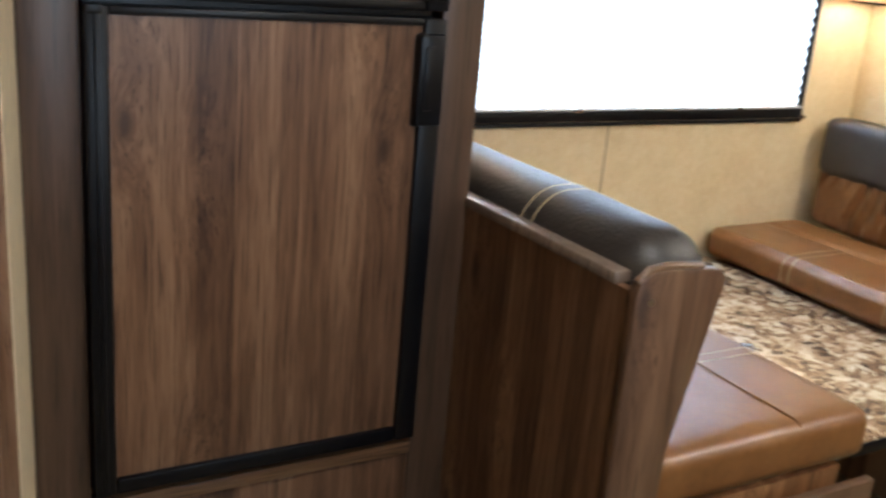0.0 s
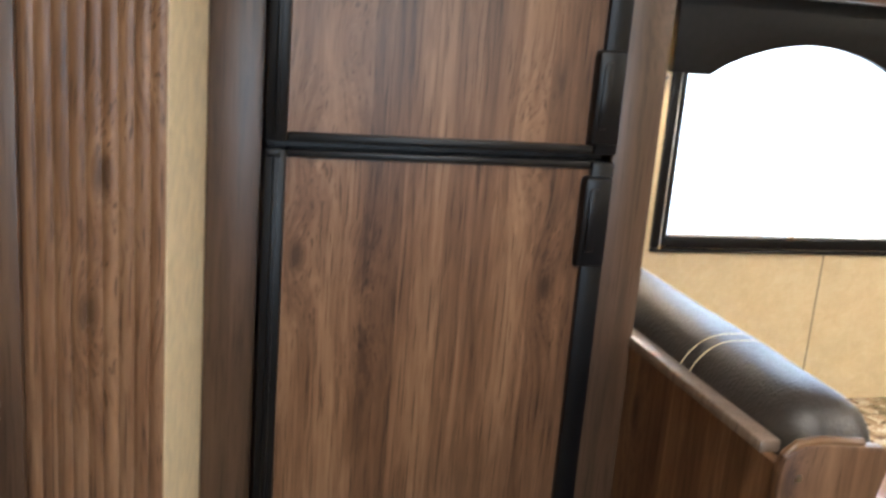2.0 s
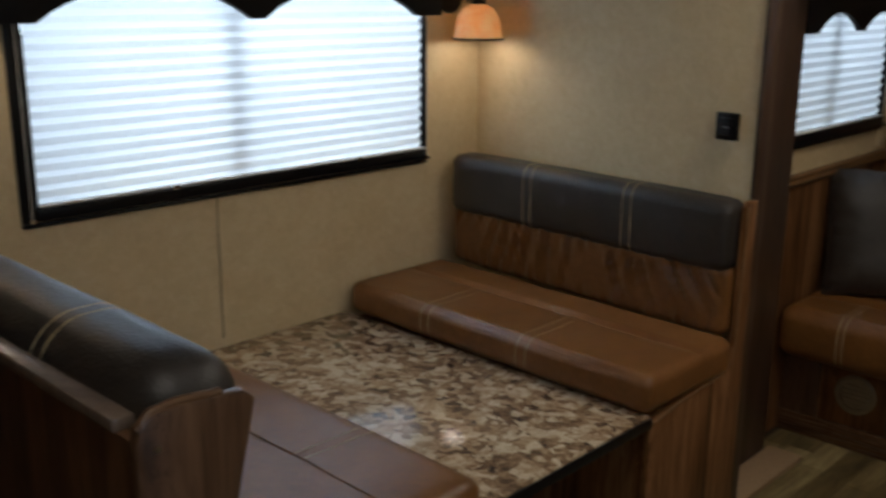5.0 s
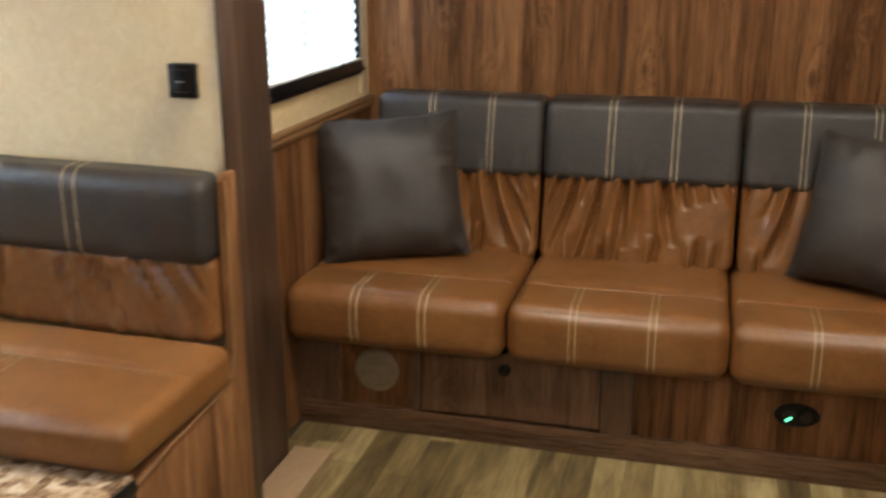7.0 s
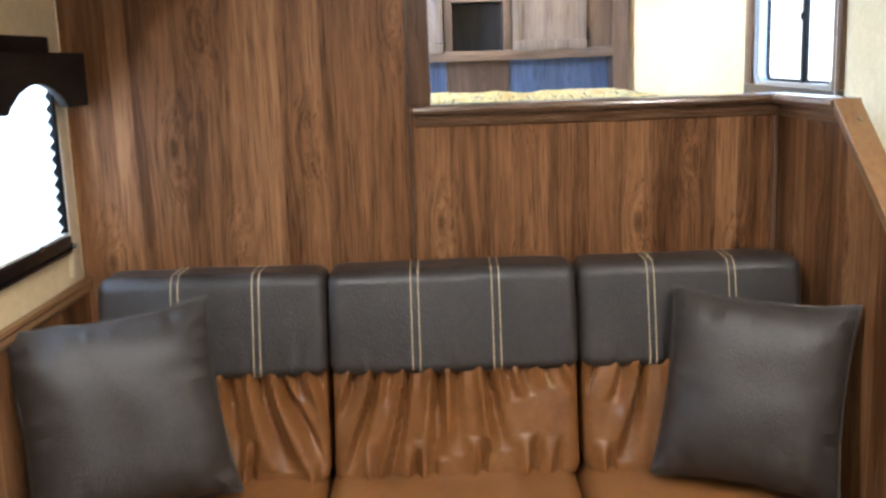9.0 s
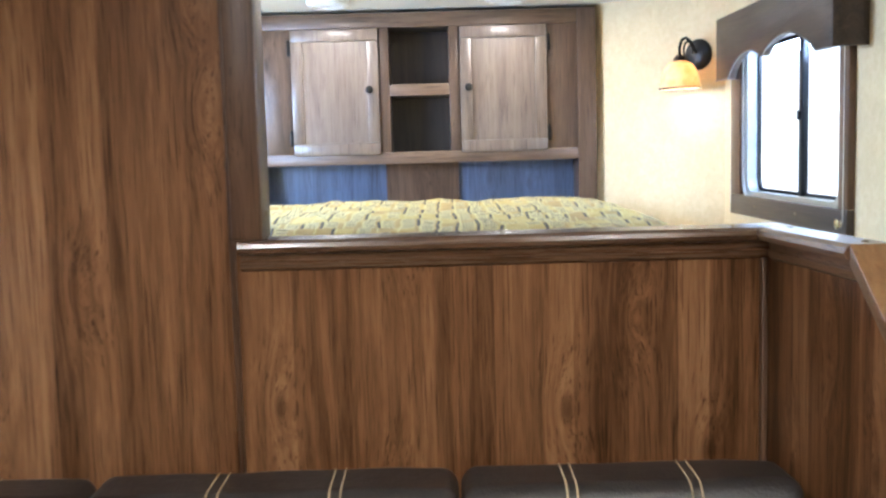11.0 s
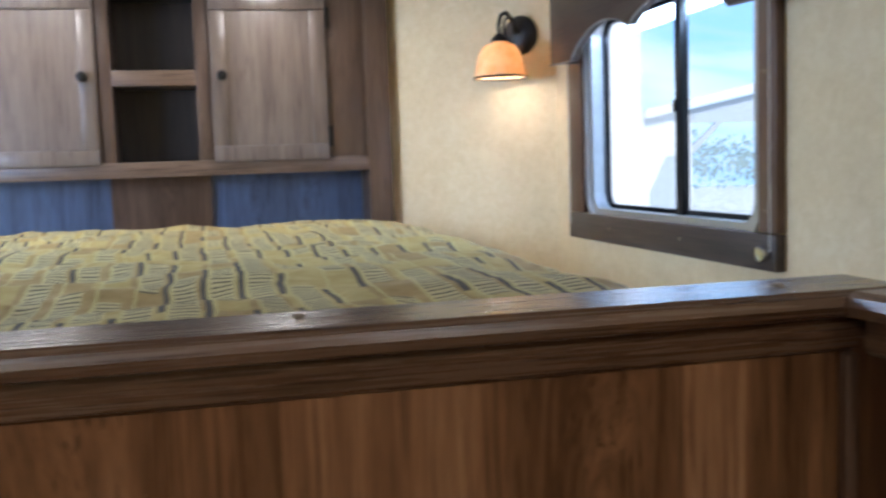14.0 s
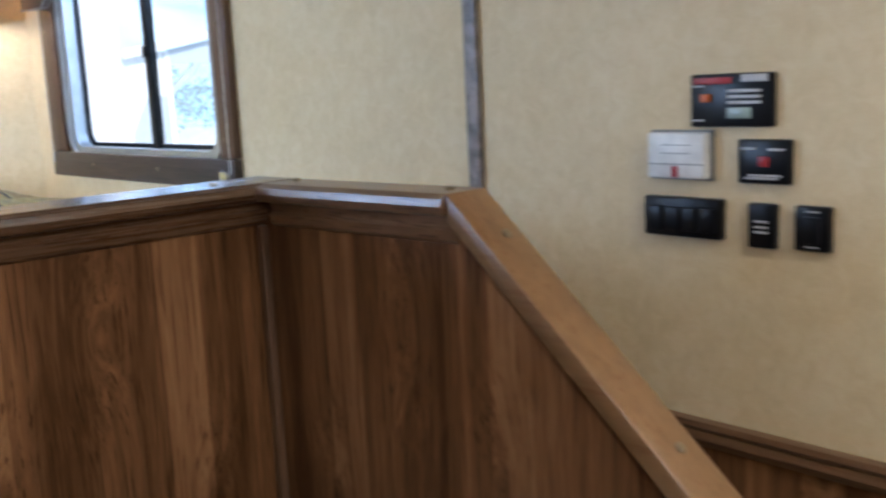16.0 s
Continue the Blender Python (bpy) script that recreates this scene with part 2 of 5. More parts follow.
l.new(ramp(n, l, f, [(0.3, (0.06, 0.045, 0.038)), (0.42, (0.25, 0.155, 0.09)), (0.52, (0.44, 0.31, 0.195)), (0.65, (0.68, 0.57, 0.42))]), b.inputs["Base Color"])

m, n, l, b = base("bed_fabric", 0.85, 0, 0.2)
v = coords(n, l, (1, 1, 1))
warpn = n.new("ShaderNodeTexNoise"); warpn.inputs["Scale"].default_value = 5
l.new(v, warpn.inputs["Vector"])
wm = n.new("ShaderNodeVectorMath"); wm.operation = "MULTIPLY_ADD"
l.new(warpn.outputs["Color"], wm.inputs[0]); wm.inputs[1].default_value = (0.03, 0.03, 0.0); l.new(v, wm.inputs[2])


sb = n.new("ShaderNodeSeparateXYZ")
l.new(wm.outputs[0], sb.inputs[0])


def cell(coord, size):
    """Cell number and place within the cell along one axis."""
    q = mathn(n, l, "DIVIDE", coord, size)
    return mathn(n, l, "FLOOR", q, 0), mathn(n, l, "FRACT", q, 0)


def chance(a, c, seed):
    cv, wn2 = n.new("ShaderNodeCombineXYZ"), n.new("ShaderNodeTexWhiteNoise")
    l.new(a, cv.inputs[0]), l.new(c, cv.inputs[1])
    cv.inputs[2].default_value = seed
    l.new(cv.outputs[0], wn2.inputs["Vector"])
    return wn2.outputs["Value"]


def both(a, c):
    return mathn(n, l, "MULTIPLY", a, c)


def between(x, lo, hi):
    return both(mathn(n, l, "GREATER_THAN", x, lo), mathn(n, l, "LESS_THAN", x, hi))


ci, cf = cell(sb.outputs[0], 0.056)
ri, rf = cell(sb.outputs[1], 0.15)
gi, gf = cell(sb.outputs[1], 0.0185)
sh_i, sh_f = cell(mathn(n, l, "ADD", sb.outputs[1], mathn(n, l, "MULTIPLY", chance(ci, ci, 4.0), 0.3)), 0.16)
mott = noise_tex(n, l, v, 28, 4, 0.6)
col = ramp(n, l, mott, [(0.35, (0.43, 0.31, 0.1)), (0.65, (0.53, 0.41, 0.16))])
gold = mathn(n, l, "GREATER_THAN", chance(ci, ri, 1.0), 0.62)
col = mixc(n, l, gold, col, ramp(n, l, mott, [(0.35, (0.33, 0.22, 0.075)), (0.65, (0.43, 0.3, 0.12))]))
rung = both(both(between(gf, 0.12, 0.46), between(cf, 0.3, 0.86)), mathn(n, l, "GREATER_THAN", chance(ci, sh_i, 2.0), 0.34))
pale = both(between(cf, 0.27, 0.89), mathn(n, l, "GREATER_THAN", chance(ci, sh_i, 2.0), 0.34))
col = mixc(n, l, both(pale, 0.75), col, (0.6, 0.5, 0.25))
col = mixc(n, l, rung, col, (0.1, 0.085, 0.05))
col = mixc(n, l, between(cf, 0.19, 0.26), col, (0.55, 0.46, 0.19))
stripe = both(between(cf, 0.0, 0.16), mathn(n, l, "GREATER_THAN", chance(ci, ri, 3.0), 0.52))
col = mixc(n, l, stripe, col, (0.1, 0.083, 0.06))
l.new(col, b.inputs["Base Color"])
bump(n, l, b, noise_tex(n, l, v, 900, 2), 0.3, 0.001)

m, n, l, b = base("floor_plank", 0.42)
oi = n.new("ShaderNodeObjectInfo")
geo = n.new("ShaderNodeNewGeometry")
rnd = mathn(n, l, "FRACT", mathn(n, l, "ADD", oi.outputs["Random"], geo.outputs["Random Per Island"]), 0)
g1 = noise_tex(n, l, coords(n, l, (60, 4, 1)), 1, 4, 0.65, 0.4)
g2 = noise_tex(n, l, coords(n, l, (14, 3, 1)), 1, 4, 0.6, 0.5)
f = mathn(n, l, "ADD", mathn(n, l, "MULTIPLY", g1, 0.35), mathn(n, l, "MULTIPLY", g2, 0.45))
f = mathn(n, l, "ADD", f, mathn(n, l, "MULTIPLY", mathn(n, l, "SUBTRACT", rnd, 0.5), 0.25))
l.new(ramp(n, l, f, [(0.24, (0.05, 0.034, 0.015)), (0.38, (0.17, 0.12, 0.05)), (0.5, (0.31, 0.235, 0.108)), (0.62, (0.47, 0.38, 0.2))]), b.inputs["Base Color"])
bump(n, l, b, g1, 0.2, 0.001)

m, n, l, b = base("shade_fabric", 0.8, 0, 0.2)
out = n["Material Output"]
tr, df, mx = n.new("ShaderNodeBsdfTranslucent"), n.new("ShaderNodeBsdfDiffuse"), n.new("ShaderNodeMixShader")
tr.inputs[0].default_value = df.inputs[0].default_value = (0.86, 0.88, 0.9, 1)
mx.inputs[0].default_value = 0.6
l.new(df.outputs[0], mx.inputs[1]); l.new(tr.outputs[0], mx.inputs[2]); l.new(mx.outputs[0], out.inputs[0])

m, n, l, b = base("amber_glass", 0.25)
out = n["Material Output"]
tr, mx = n.new("ShaderNodeBsdfTranslucent"), n.new("ShaderNodeMixShader")
mott = ramp(n, l, noise_tex(n, l, coords(n, l, (1, 1, 1)), 24, 4, 0.6), [(0.35, (0.95, 0.6, 0.29)), (0.65, (0.98, 0.78, 0.5))])
l.new(mott, tr.inputs[0]); l.new(mott, b.inputs["Base Color"])
mx.inputs[0].default_value = 0.42
l.new(b.outputs[0], mx.inputs[1]); l.new(tr.outputs[0], mx.inputs[2]); l.new(mx.outputs[0], out.inputs[0])

m, n, l, b = base("clear_glass", 0.0)
b.inputs["Transmission Weight"].default_value, b.inputs["IOR"].default_value = 1.0, 1.1
b.inputs["Base Color"].default_value = (0.95, 0.98, 1, 1)


def glow(name, col, strength):
    m, n, l, b = base(name)
    b.inputs["Emission Color"].default_value, b.inputs["Emission Strength"].default_value = (*col, 1), strength


glow("bulb_glow", (1.0, 0.92, 0.8), 12)
glow("ceiling_glow", (1.0, 0.9, 0.75), 5)
glow("haze_glow", (0.66, 0.83, 1.0), 1.9)
m = MATS["haze_glow"]
m.node_tree.nodes["Principled BSDF"].inputs["Base Color"].default_value = (0, 0, 0, 1)
n, l = m.node_tree.nodes, m.node_tree.links
l.new(ramp(n, l, noise_tex(n, l, coords(n, l, (0.03, 0.03, 0.09)), 1, 4, 0.6, 0.4), [(0.42, (0.33, 0.64, 1.0)), (0.62, (0.9, 0.97, 1.0))]), n["Principled BSDF"].inputs["Emission Color"])
# far leaves glow pale blue, standing in for haze in the air
glow("woods_haze_glow", (0.5, 0.69, 0.8), 0.85)
m = MATS["woods_haze_glow"]
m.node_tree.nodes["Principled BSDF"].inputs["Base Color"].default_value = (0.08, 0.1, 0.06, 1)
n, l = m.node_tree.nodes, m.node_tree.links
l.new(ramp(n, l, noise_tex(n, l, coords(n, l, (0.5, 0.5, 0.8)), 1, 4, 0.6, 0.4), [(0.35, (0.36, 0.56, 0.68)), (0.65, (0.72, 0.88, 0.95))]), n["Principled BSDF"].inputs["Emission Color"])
glow("led_green", (0.1, 1.0, 0.45), 3)


# ---- mesh helpers ----
def box(x0, x1, y0, y1, z0, z1, bev=0.0, seg=2, bm=None):
    own = bmesh.new()
    bmesh.ops.create_cube(own, size=1, matrix=Matrix.Translation(((x0 + x1) / 2, (y0 + y1) / 2, (z0 + z1) / 2)) @ Matrix.Diagonal((abs(x1 - x0), abs(y1 - y0), abs(z1 - z0), 1)))
    if bev:
        bmesh.ops.bevel(own, geom=own.edges[:], offset=bev, segments=seg, affect="EDGES", profile=0.5)
    return join(bm, own)


def join(bm, own):
    if bm is None:
        return own
    me = bpy.data.meshes.new("tmp")
    own.to_mesh(me)
    own.free()
    bm.from_mesh(me)
    bpy.data.meshes.remove(me)
    return bm


def prism(pts, axis, a0, a1, bev=0.0, bm=None, seg=2):
    """A 2D outline pushed along an axis: 0 (pts are y, z), 1 (x, z) or 2 (x, y)."""
    own = bmesh.new()

    def put(p, a):
        c = list(p)
        c.insert(axis, a)
        return own.verts.new(c)
    lo, hi = [put(p, a0) for p in pts], [put(p, a1) for p in pts]
    own.faces.new(lo), own.faces.new(hi)
    for i in range(len(pts)):
        j = (i + 1) % len(pts)
        own.faces.new((lo[i], lo[j], hi[j], hi[i]))
    bmesh.ops.recalc_face_normals(own, faces=own.faces[:])
    if bev:
        bmesh.ops.bevel(own, geom=own.edges[:], offset=bev, segments=seg, affect="EDGES", profile=0.5)
    return join(bm, own)


def lathe(profile, m, n=24, bm=None, closed=True):
    """Turn (radius, height) pairs round the z axis, placed by m."""
    own = bmesh.new()
    rings = [[own.verts.new((r * math.cos(2 * math.pi * k / n), r * math.sin(2 * math.pi * k / n), z)) for k in range(n)] for r, z in profile]
    for a, c in zip(rings, rings[1:]):
        for k in range(n):
            own.faces.new((a[k], a[(k + 1) % n], c[(k + 1) % n], c[k]))
    if closed and profile[0][0] > 0.0005:
        own.faces.new(rings[0][::-1])
    if closed and profile[-1][0] > 0.0005:
        own.faces.new(rings[-1])
    bmesh.ops.remove_doubles(own, verts=own.verts[:], dist=0.00005)
    bmesh.ops.recalc_face_normals(own, faces=own.faces[:])
    own.transform(m)
    return join(bm, own)


def tube(points, r, n=8, bm=None):
    own = bmesh.new()
    pts = [Vector(p) for p in points]
    rings = []
    side = Vector((0.3, 0.5, 0.81)).normalized()
    for i, p in enumerate(pts):
        d = (pts[min(i + 1, len(pts) - 1)] - pts[max(i - 1, 0)]).normalized()
        u = (side - d * side.dot(d)).normalized()
        w = d.cross(u)
        rings.append([own.verts.new(p + r * (math.cos(2 * math.pi * k / n) * u + math.sin(2 * math.pi * k / n) * w)) for k in range(n)])
    for a, c in zip(rings, rings[1:]):
        for k in range(n):
            own.faces.new((a[k], a[(k + 1) % n], c[(k + 1) % n], c[k]))
    own.faces.new(rings[0][::-1]), own.faces.new(rings[-1])
    bmesh.ops.recalc_face_normals(own, faces=own.faces[:])
    return join(bm, own)


def mesh(name, bm, material, smooth=True):
    me = bpy.data.meshes.new(name)
    bm.to_mesh(me)
    bm.free()
    me.materials.append(MATS[material])
    if smooth:
        me.polygons.foreach_set("use_smooth", [True] * len(me.polygons))
        me.set_sharp_from_angle(angle=radians(25))
    return me


def part(name, bm, material, parent, label=""):
    ob = new(name, mesh(name, bm, material))
    ob.parent = parent
    m = Matrix.Translation(parent.location)
    if parent.parent:
        m = Matrix.Translation(parent.parent.location) if parent.type == "MESH" else m
    ob.matrix_parent_inverse = m.inverted() if parent.type == "EMPTY" else Matrix()
    return tagged(ob, label)


def thing(name, label, category, at, group="", kind=""):
    ob = new(name)
    ob.empty_display_size = 0.05
    ob.location = at
    return tagged(ob, label, category, group, kind)


def solid(name, bm, material, label, category, group="", kind=""):
    return tagged(new(name, mesh(name, bm, material)), label, category, group, kind)


def structure(name, bm, material, label, category="wall"):
    return solid(name, bm, material, label, category, "", "structure")


def hole_x(x0, x1, y0, y1, z0, z1, holes):
    """A wall across x with openings (y0, y1, z0, z1), as one connected mesh."""
    ys = sorted({y0, y1} | {h[0] for h in holes} | {h[1] for h in holes})
    zs = sorted({z0, z1} | {h[2] for h in holes} | {h[3] for h in holes})
    bm, vert = bmesh.new(), {}

    def v(x, j, k):
        if (x, j, k) not in vert:
            vert[x, j, k] = bm.verts.new((x, ys[j], zs[k]))
        return vert[x, j, k]

    def full(j, k):
        if not (0 <= j < len(ys) - 1 and 0 <= k < len(zs) - 1):
            return False
        cy, cz = (ys[j] + ys[j + 1]) / 2, (zs[k] + zs[k + 1]) / 2
        return not any(h[0] < cy < h[1] and h[2] < cz < h[3] for h in holes)
    for j in range(len(ys) - 1):
        for k in range(len(zs) - 1):
            if not full(j, k):
                continue
            for x in (x0, x1):
                bm.faces.new((v(x, j, k), v(x, j + 1, k), v(x, j + 1, k + 1), v(x, j, k + 1)))
            for dj, dk, a, c in ((-1, 0, (j, k), (j, k + 1)), (1, 0, (j + 1, k), (j + 1, k + 1)), (0, -1, (j, k), (j + 1, k)), (0, 1, (j, k + 1), (j + 1, k + 1))):
                if not full(j + dj, k + dk):
                    bm.faces.new((v(x0, *a), v(x0, *c), v(x1, *c), v(x1, *a)))
    bmesh.ops.recalc_face_normals(bm, faces=bm.faces[:])
    return bm


def cushion_map(x0, x1, y0, y1, z0, z1, r, puff=0.0, wrinkle=0.0, seed=0.0, lean=0.0, freq=1.0, sides=(1, -1), crease=None):
    c = Vector(((x0 + x1) / 2, (y0 + y1) / 2, (z0 + z1) / 2))
    h = Vector(((x1 - x0) / 2, (y1 - y0) / 2, (z1 - z0) / 2))
    rng = random.Random(int(seed * 7) + 3)
    folds = []
    for side in sides:
        big = max(3, int((11 if side > 0 else 6) * freq * h.x / 0.28))
        for k in range(big):
            fx0 = (-0.97 + 1.94 * (k + 0.5 + rng.uniform(-0.33, 0.33)) / big) * h.x
            deep = side > 0 and rng.random() < 0.6
            folds.append((fx0, (0.85 * fx0 * min(1.0, 0.2 / h.x) + rng.gauss(0, 0.014)) * (1 if side > 0 else 0.3), side,
                          rng.uniform(0.7, 1.15) if deep else rng.uniform(0.22, 0.42), rng.uniform(0.008, 0.014), rng.uniform(0.75, 1.1) if deep else rng.uniform(0.4, 0.75)))

    def place(p):
        s = [math.sin(v * math.pi / 2) for v in p]
        q = Vector([s[i] * h[i] for i in range(3)])
        inner = Vector([max(-(h[i] - r), min(h[i] - r, q[i])) for i in range(3)])
        d = q - inner
        if d.length > 1e-7:
            q = inner + d.normalized() * r
        bulge = 1 + puff * (1 - s[0] ** 4)
        q.y *= 1 + puff * (1 - s[0] ** 4) * (1 - s[2] ** 2)
        q.z *= bulge
        if wrinkle and s[1] < -0.3:
            total = 0.04 * noise.noise(Vector((q.x * 30, q.z * 16, seed + 9)))
            for fx0, bend, side, reach, wide, amp in folds:
                dist = max(0.0, (h.z - side * q.z) / (2 * h.z))
                fall = 1 - dist / reach
                if fall <= 0:
                    continue
                d = (q.x - fx0 - bend * dist ** 1.4) / (wide * (0.8 + 1.5 * dist))
                if -4 < d < 5:
                    total += amp * fall ** 0.6 * min(1.0, dist / 0.05) * (0.8 * math.exp(-d * d) - 0.9 * math.exp(-((d - 1.5) / 0.75) ** 2))
            q.y -= wrinkle * total * min(1.0, 6 * (1 - abs(s[0])))
        if crease is not None and s[2] > 0.5:
            across = (s[1] - math.sin(crease * math.pi / 2)) / 0.07
            q.z -= 0.011 * math.exp(-across * across) * (1 - s[0] ** 6)
            if 0 < across < 6:
                q.z += 0.0035 * math.exp(-((across - 1.6) / 1.3) ** 2) * noise.noise(Vector((q.x * 55, q.y * 12, seed)))
        q.z += 0.003 * noise.noise(Vector((q.x * 9, q.y * 9, seed + 1)))
        q.y += lean * q.z
        return c + q
    return place


def cushion(place, cuts=18):
    bm = bmesh.new()
    bmesh.ops.create_cube(bm, size=2)
    bmesh.ops.subdivide_edges(bm, edges=bm.edges[:], cuts=cuts, use_grid_fill=True)
    for v in bm.verts:
        v.co = place(v.co)
    return bm


def stitches(place, px, faces, side, gap=0.02, dash=0.009, lift=0.0012, wide=0.0016, thick=0.0012):
    """A row of thread dashes down a cushion; faces: list of (axis, fixed value, from, to)."""
    bm = bmesh.new()
    pts = []
    for axis, fixed, a, z in faces:
        for k in range(161):
            t = a + (z - a) * k / 160
            p = [px + side * gap, fixed, t] if axis == 1 else [px + side * gap, t, fixed]
            pts.append((place(p), place([p[0] + 0.02, p[1], p[2]])))
    acc, on = 0.0, True
    run = []
    for (p, q), (p2, q2) in zip(pts, pts[1:]):
        d = (p2 - p).length
        if d < 1e-6:
            continue
        along = (p2 - p) / d
        across = (q - p)
        across = (across - along * across.dot(along)).normalized()
        nrm = across.cross(along)
        if nrm.dot(Vector((0, -1, 1))) < 0:
            nrm = -nrm
        acc += d
        run.append((p + nrm * lift, across, nrm))
        if acc > dash:
            if on and len(run) > 1:
                (a0, ac, nn), (a1, ac1, nn1) = run[0], run[-1]
                vs = [bm.verts.new(a0 - ac * wide), bm.verts.new(a0 + nn * thick), bm.verts.new(a0 + ac * wide),
                      bm.verts.new(a1 - ac1 * wide), bm.verts.new(a1 + nn1 * thick), bm.verts.new(a1 + ac1 * wide)]
                bm.faces.new((vs[0], vs[1], vs[4], vs[3])), bm.faces.new((vs[1], vs[2], vs[5], vs[4]))
            on = True
            acc, run = 0.0, []
    return bm


def scallop(y0, y1, z_low, z_top, arcs, rise):
    """Outline (y, z) of a board with arched cut-outs along its lower edge."""
    pts = [(y0, z_top), (y0, z_low)]
    for a, c in arcs:
        for k in range(17):
            t = k / 16
            pts.append((a + (c - a) * t, z_low + rise * math.sin(math.pi * t) ** 0.8))
    pts += [(y1, z_low), (y1, z_top)]
    return pts


# ---- structure ----
CEIL = 2.1
structure("floor", box(-1.95, 1.62, -2.4, 3.1, -0.06, -0.004), "dark_void", "dark sub-floor under vinyl planks", "floor")
structure("ceiling", box(-1.95, 1.62, -2.4, 6.0, CEIL, CEIL + 0.06), "ceiling_vinyl", "pale vinyl trailer ceiling", "ceiling")
SLIDE_HOLE = (0.185, 1.515, 0.94, 1.56)
structure("wall_slide", hole_x(-1.87, -1.81, -1.09, 1.845, 0, CEIL, [SLIDE_HOLE]), "cream_wall", "cream mottled wallpaper slide-out wall with window opening")
structure("wall_slide_end", prism([(-1.81, 1.785), (-0.7, 1.66), (-0.7, 1.72), (-1.81, 1.845)], 2, 0, CEIL), "cream_wall", "cream mottled wallpaper end wall of slide-out")
structure("wall_slide_back", prism([(-1.81, -1.026), (-1.052, -1.026), (-0.75, -1.079), (-0.75, -1.13), (-1.81, -1.13)], 2, 0, CEIL), "cream_edge", "narrow cream edge of slide-out wall")
WEST_HOLE = (2.2, 2.96, 1.015, 1.5)
structure("wall_west", hole_x(-0.92, -0.86, 1.72, 3.065, 0, CEIL, [WEST_HOLE]), "cream_wall", "cream wallpaper side wall beside sofa with window opening")
structure("wall_west_bed", hole_x(-0.92, -0.86, 3.12, 5.25, 0, CEIL, [(4.08, 4.98, 1.26, 1.86)]), "cream_wall", "cream wallpaper wall beside bed")
structure("wall_east", hole_x(1.53, 1.59, -2.4, 5.25, 0, CEIL, [(-0.8, 0.0, 0.95, 1.85), (4.08, 4.98, 1.26, 1.86)]), "cream_wall", "cream wallpaper wall with control panels and window")
structure("wall_south", box(-1.0, 1.53, -2.4, -2.34, 0, CEIL), "cream_wall", "plain cream rear wall")
structure("wall_nose", box(-0.56, 1.16, 5.92, 5.98, 0.9, CEIL), "cream_wall", "cream wallpaper nose wall behind bed cabinet")
structure("wall_nose_east", prism([(1.1, 5.74), (1.53, 5.25), (1.59, 5.25), (1.59, 5.3), (1.16, 5.8), (1.16, 5.92), (1.1, 5.92)], 2, 0.9, CEIL), "cream_wall", "angled cream wallpaper nose wall")
structure("wall_nose_west", prism([(-0.5, 5.74), (-0.86, 5.25), (-0.92, 5.25), (-0.92, 5.3), (-0.56, 5.8), (-0.56, 5.92), (-0.5, 5.92)], 2, 0.9, CEIL), "cream_wall", "angled cream wallpaper nose wall")
structure("wall_north", box(-0.86, 0.07, 3.066, 3.12, 0, CEIL), "wall_wood", "walnut-grain laminate wall behind sofa")
structure("wall_north_low", box(0.07, 1.03, 3.066, 3.12, 0, 1.285), "wall_wood", "walnut-grain laminate half wall below bed ledge")
structure("platform_front", box(1.031, 1.53, 3.07, 3.119, 0, 0.98), "wall_wood", "walnut laminate panel under bed platform")
structure("bed_platform", box(-0.86, 1.53, 3.12, 5.92, 0.98, 1.05), "pale_sheet", "pale bed platform in trailer nose", "platform")
# wainscot and side panels
structure("wainscot_west", box(-0.86, -0.852, 2.101, 3.066, 0.0, 0.87), "wall_wood", "walnut laminate wainscot beside sofa", "wainscot")
structure("wainscot_east", box(1.522, 1.53, -2.34, 3.066, 0.0, 0.885), "wall_wood", "walnut laminate wainscot below chair rail", "wainscot")


def rail_profile(zt, d=1, base_at=0.0):
    return [(base_at, zt), (base_at + d * 0.014, zt - 0.002), (base_at + d * 0.017, zt - 0.01), (base_at + d * 0.012, zt - 0.017), (base_at + d * 0.015, zt - 0.03), (base_at + d * 0.008, zt - 0.042), (base_at, zt - 0.045)]


structure("chair_rail_west", prism(rail_profile(0.91, 1, -0.852), 1, 2.101, 3.064), "rail_wood", "moulded wooden chair rail", "chair rail")
structure("chair_rail_east", prism(rail_profile(0.925, -1, 1.522), 1, -2.3, 2.98), "trim_wood_y", "moulded brown chair rail", "chair rail")
# slide-out corner post
structure("slide_edge_trim", box(-0.7, -0.69, 1.652, 1.722, 0, CEIL, 0.002), "stile_wood", "brown edge trim on slide-out end wall", "trim")
structure("post_slide", box(-0.86, -0.79, 1.721, 2.1, 0, CEIL, 0.004), "stile_wood", "brown wooden corner post of slide-out", "post")
structure("threshold", box(-0.79, -0.672, -0.24, 2.14, -0.002, 0.016, 0.006), "strip_carpet", "tan slide-out threshold strip on floor", "threshold")
# partition and pleated folding door beyond the refrigerator
structure("partition", box(-0.8, -0.2, -1.36, -1.304, 0, CEIL), "cream_wall", "cream wallpaper partition wall")
structure("partition_wainscot", box(-0.74, -0.2, -1.304, -1.297, 0, 0.95), "stile_wood", "walnut laminate wainscot on partition", "wainscot")
structure("chair_rail_partition", prism([(-1.297 + (y + 0.852), z) for y, z in rail_profile(0.99, 1, -0.852)], 0, -0.73, -0.2), "frame_wood_y", "moulded dark chair rail on partition", "chair rail")
structure("partition_trim", box(-0.8, -0.735, -1.303, -1.255, 0, CEIL, 0.004), "stile_wood", "brown vertical trim of partition", "trim")
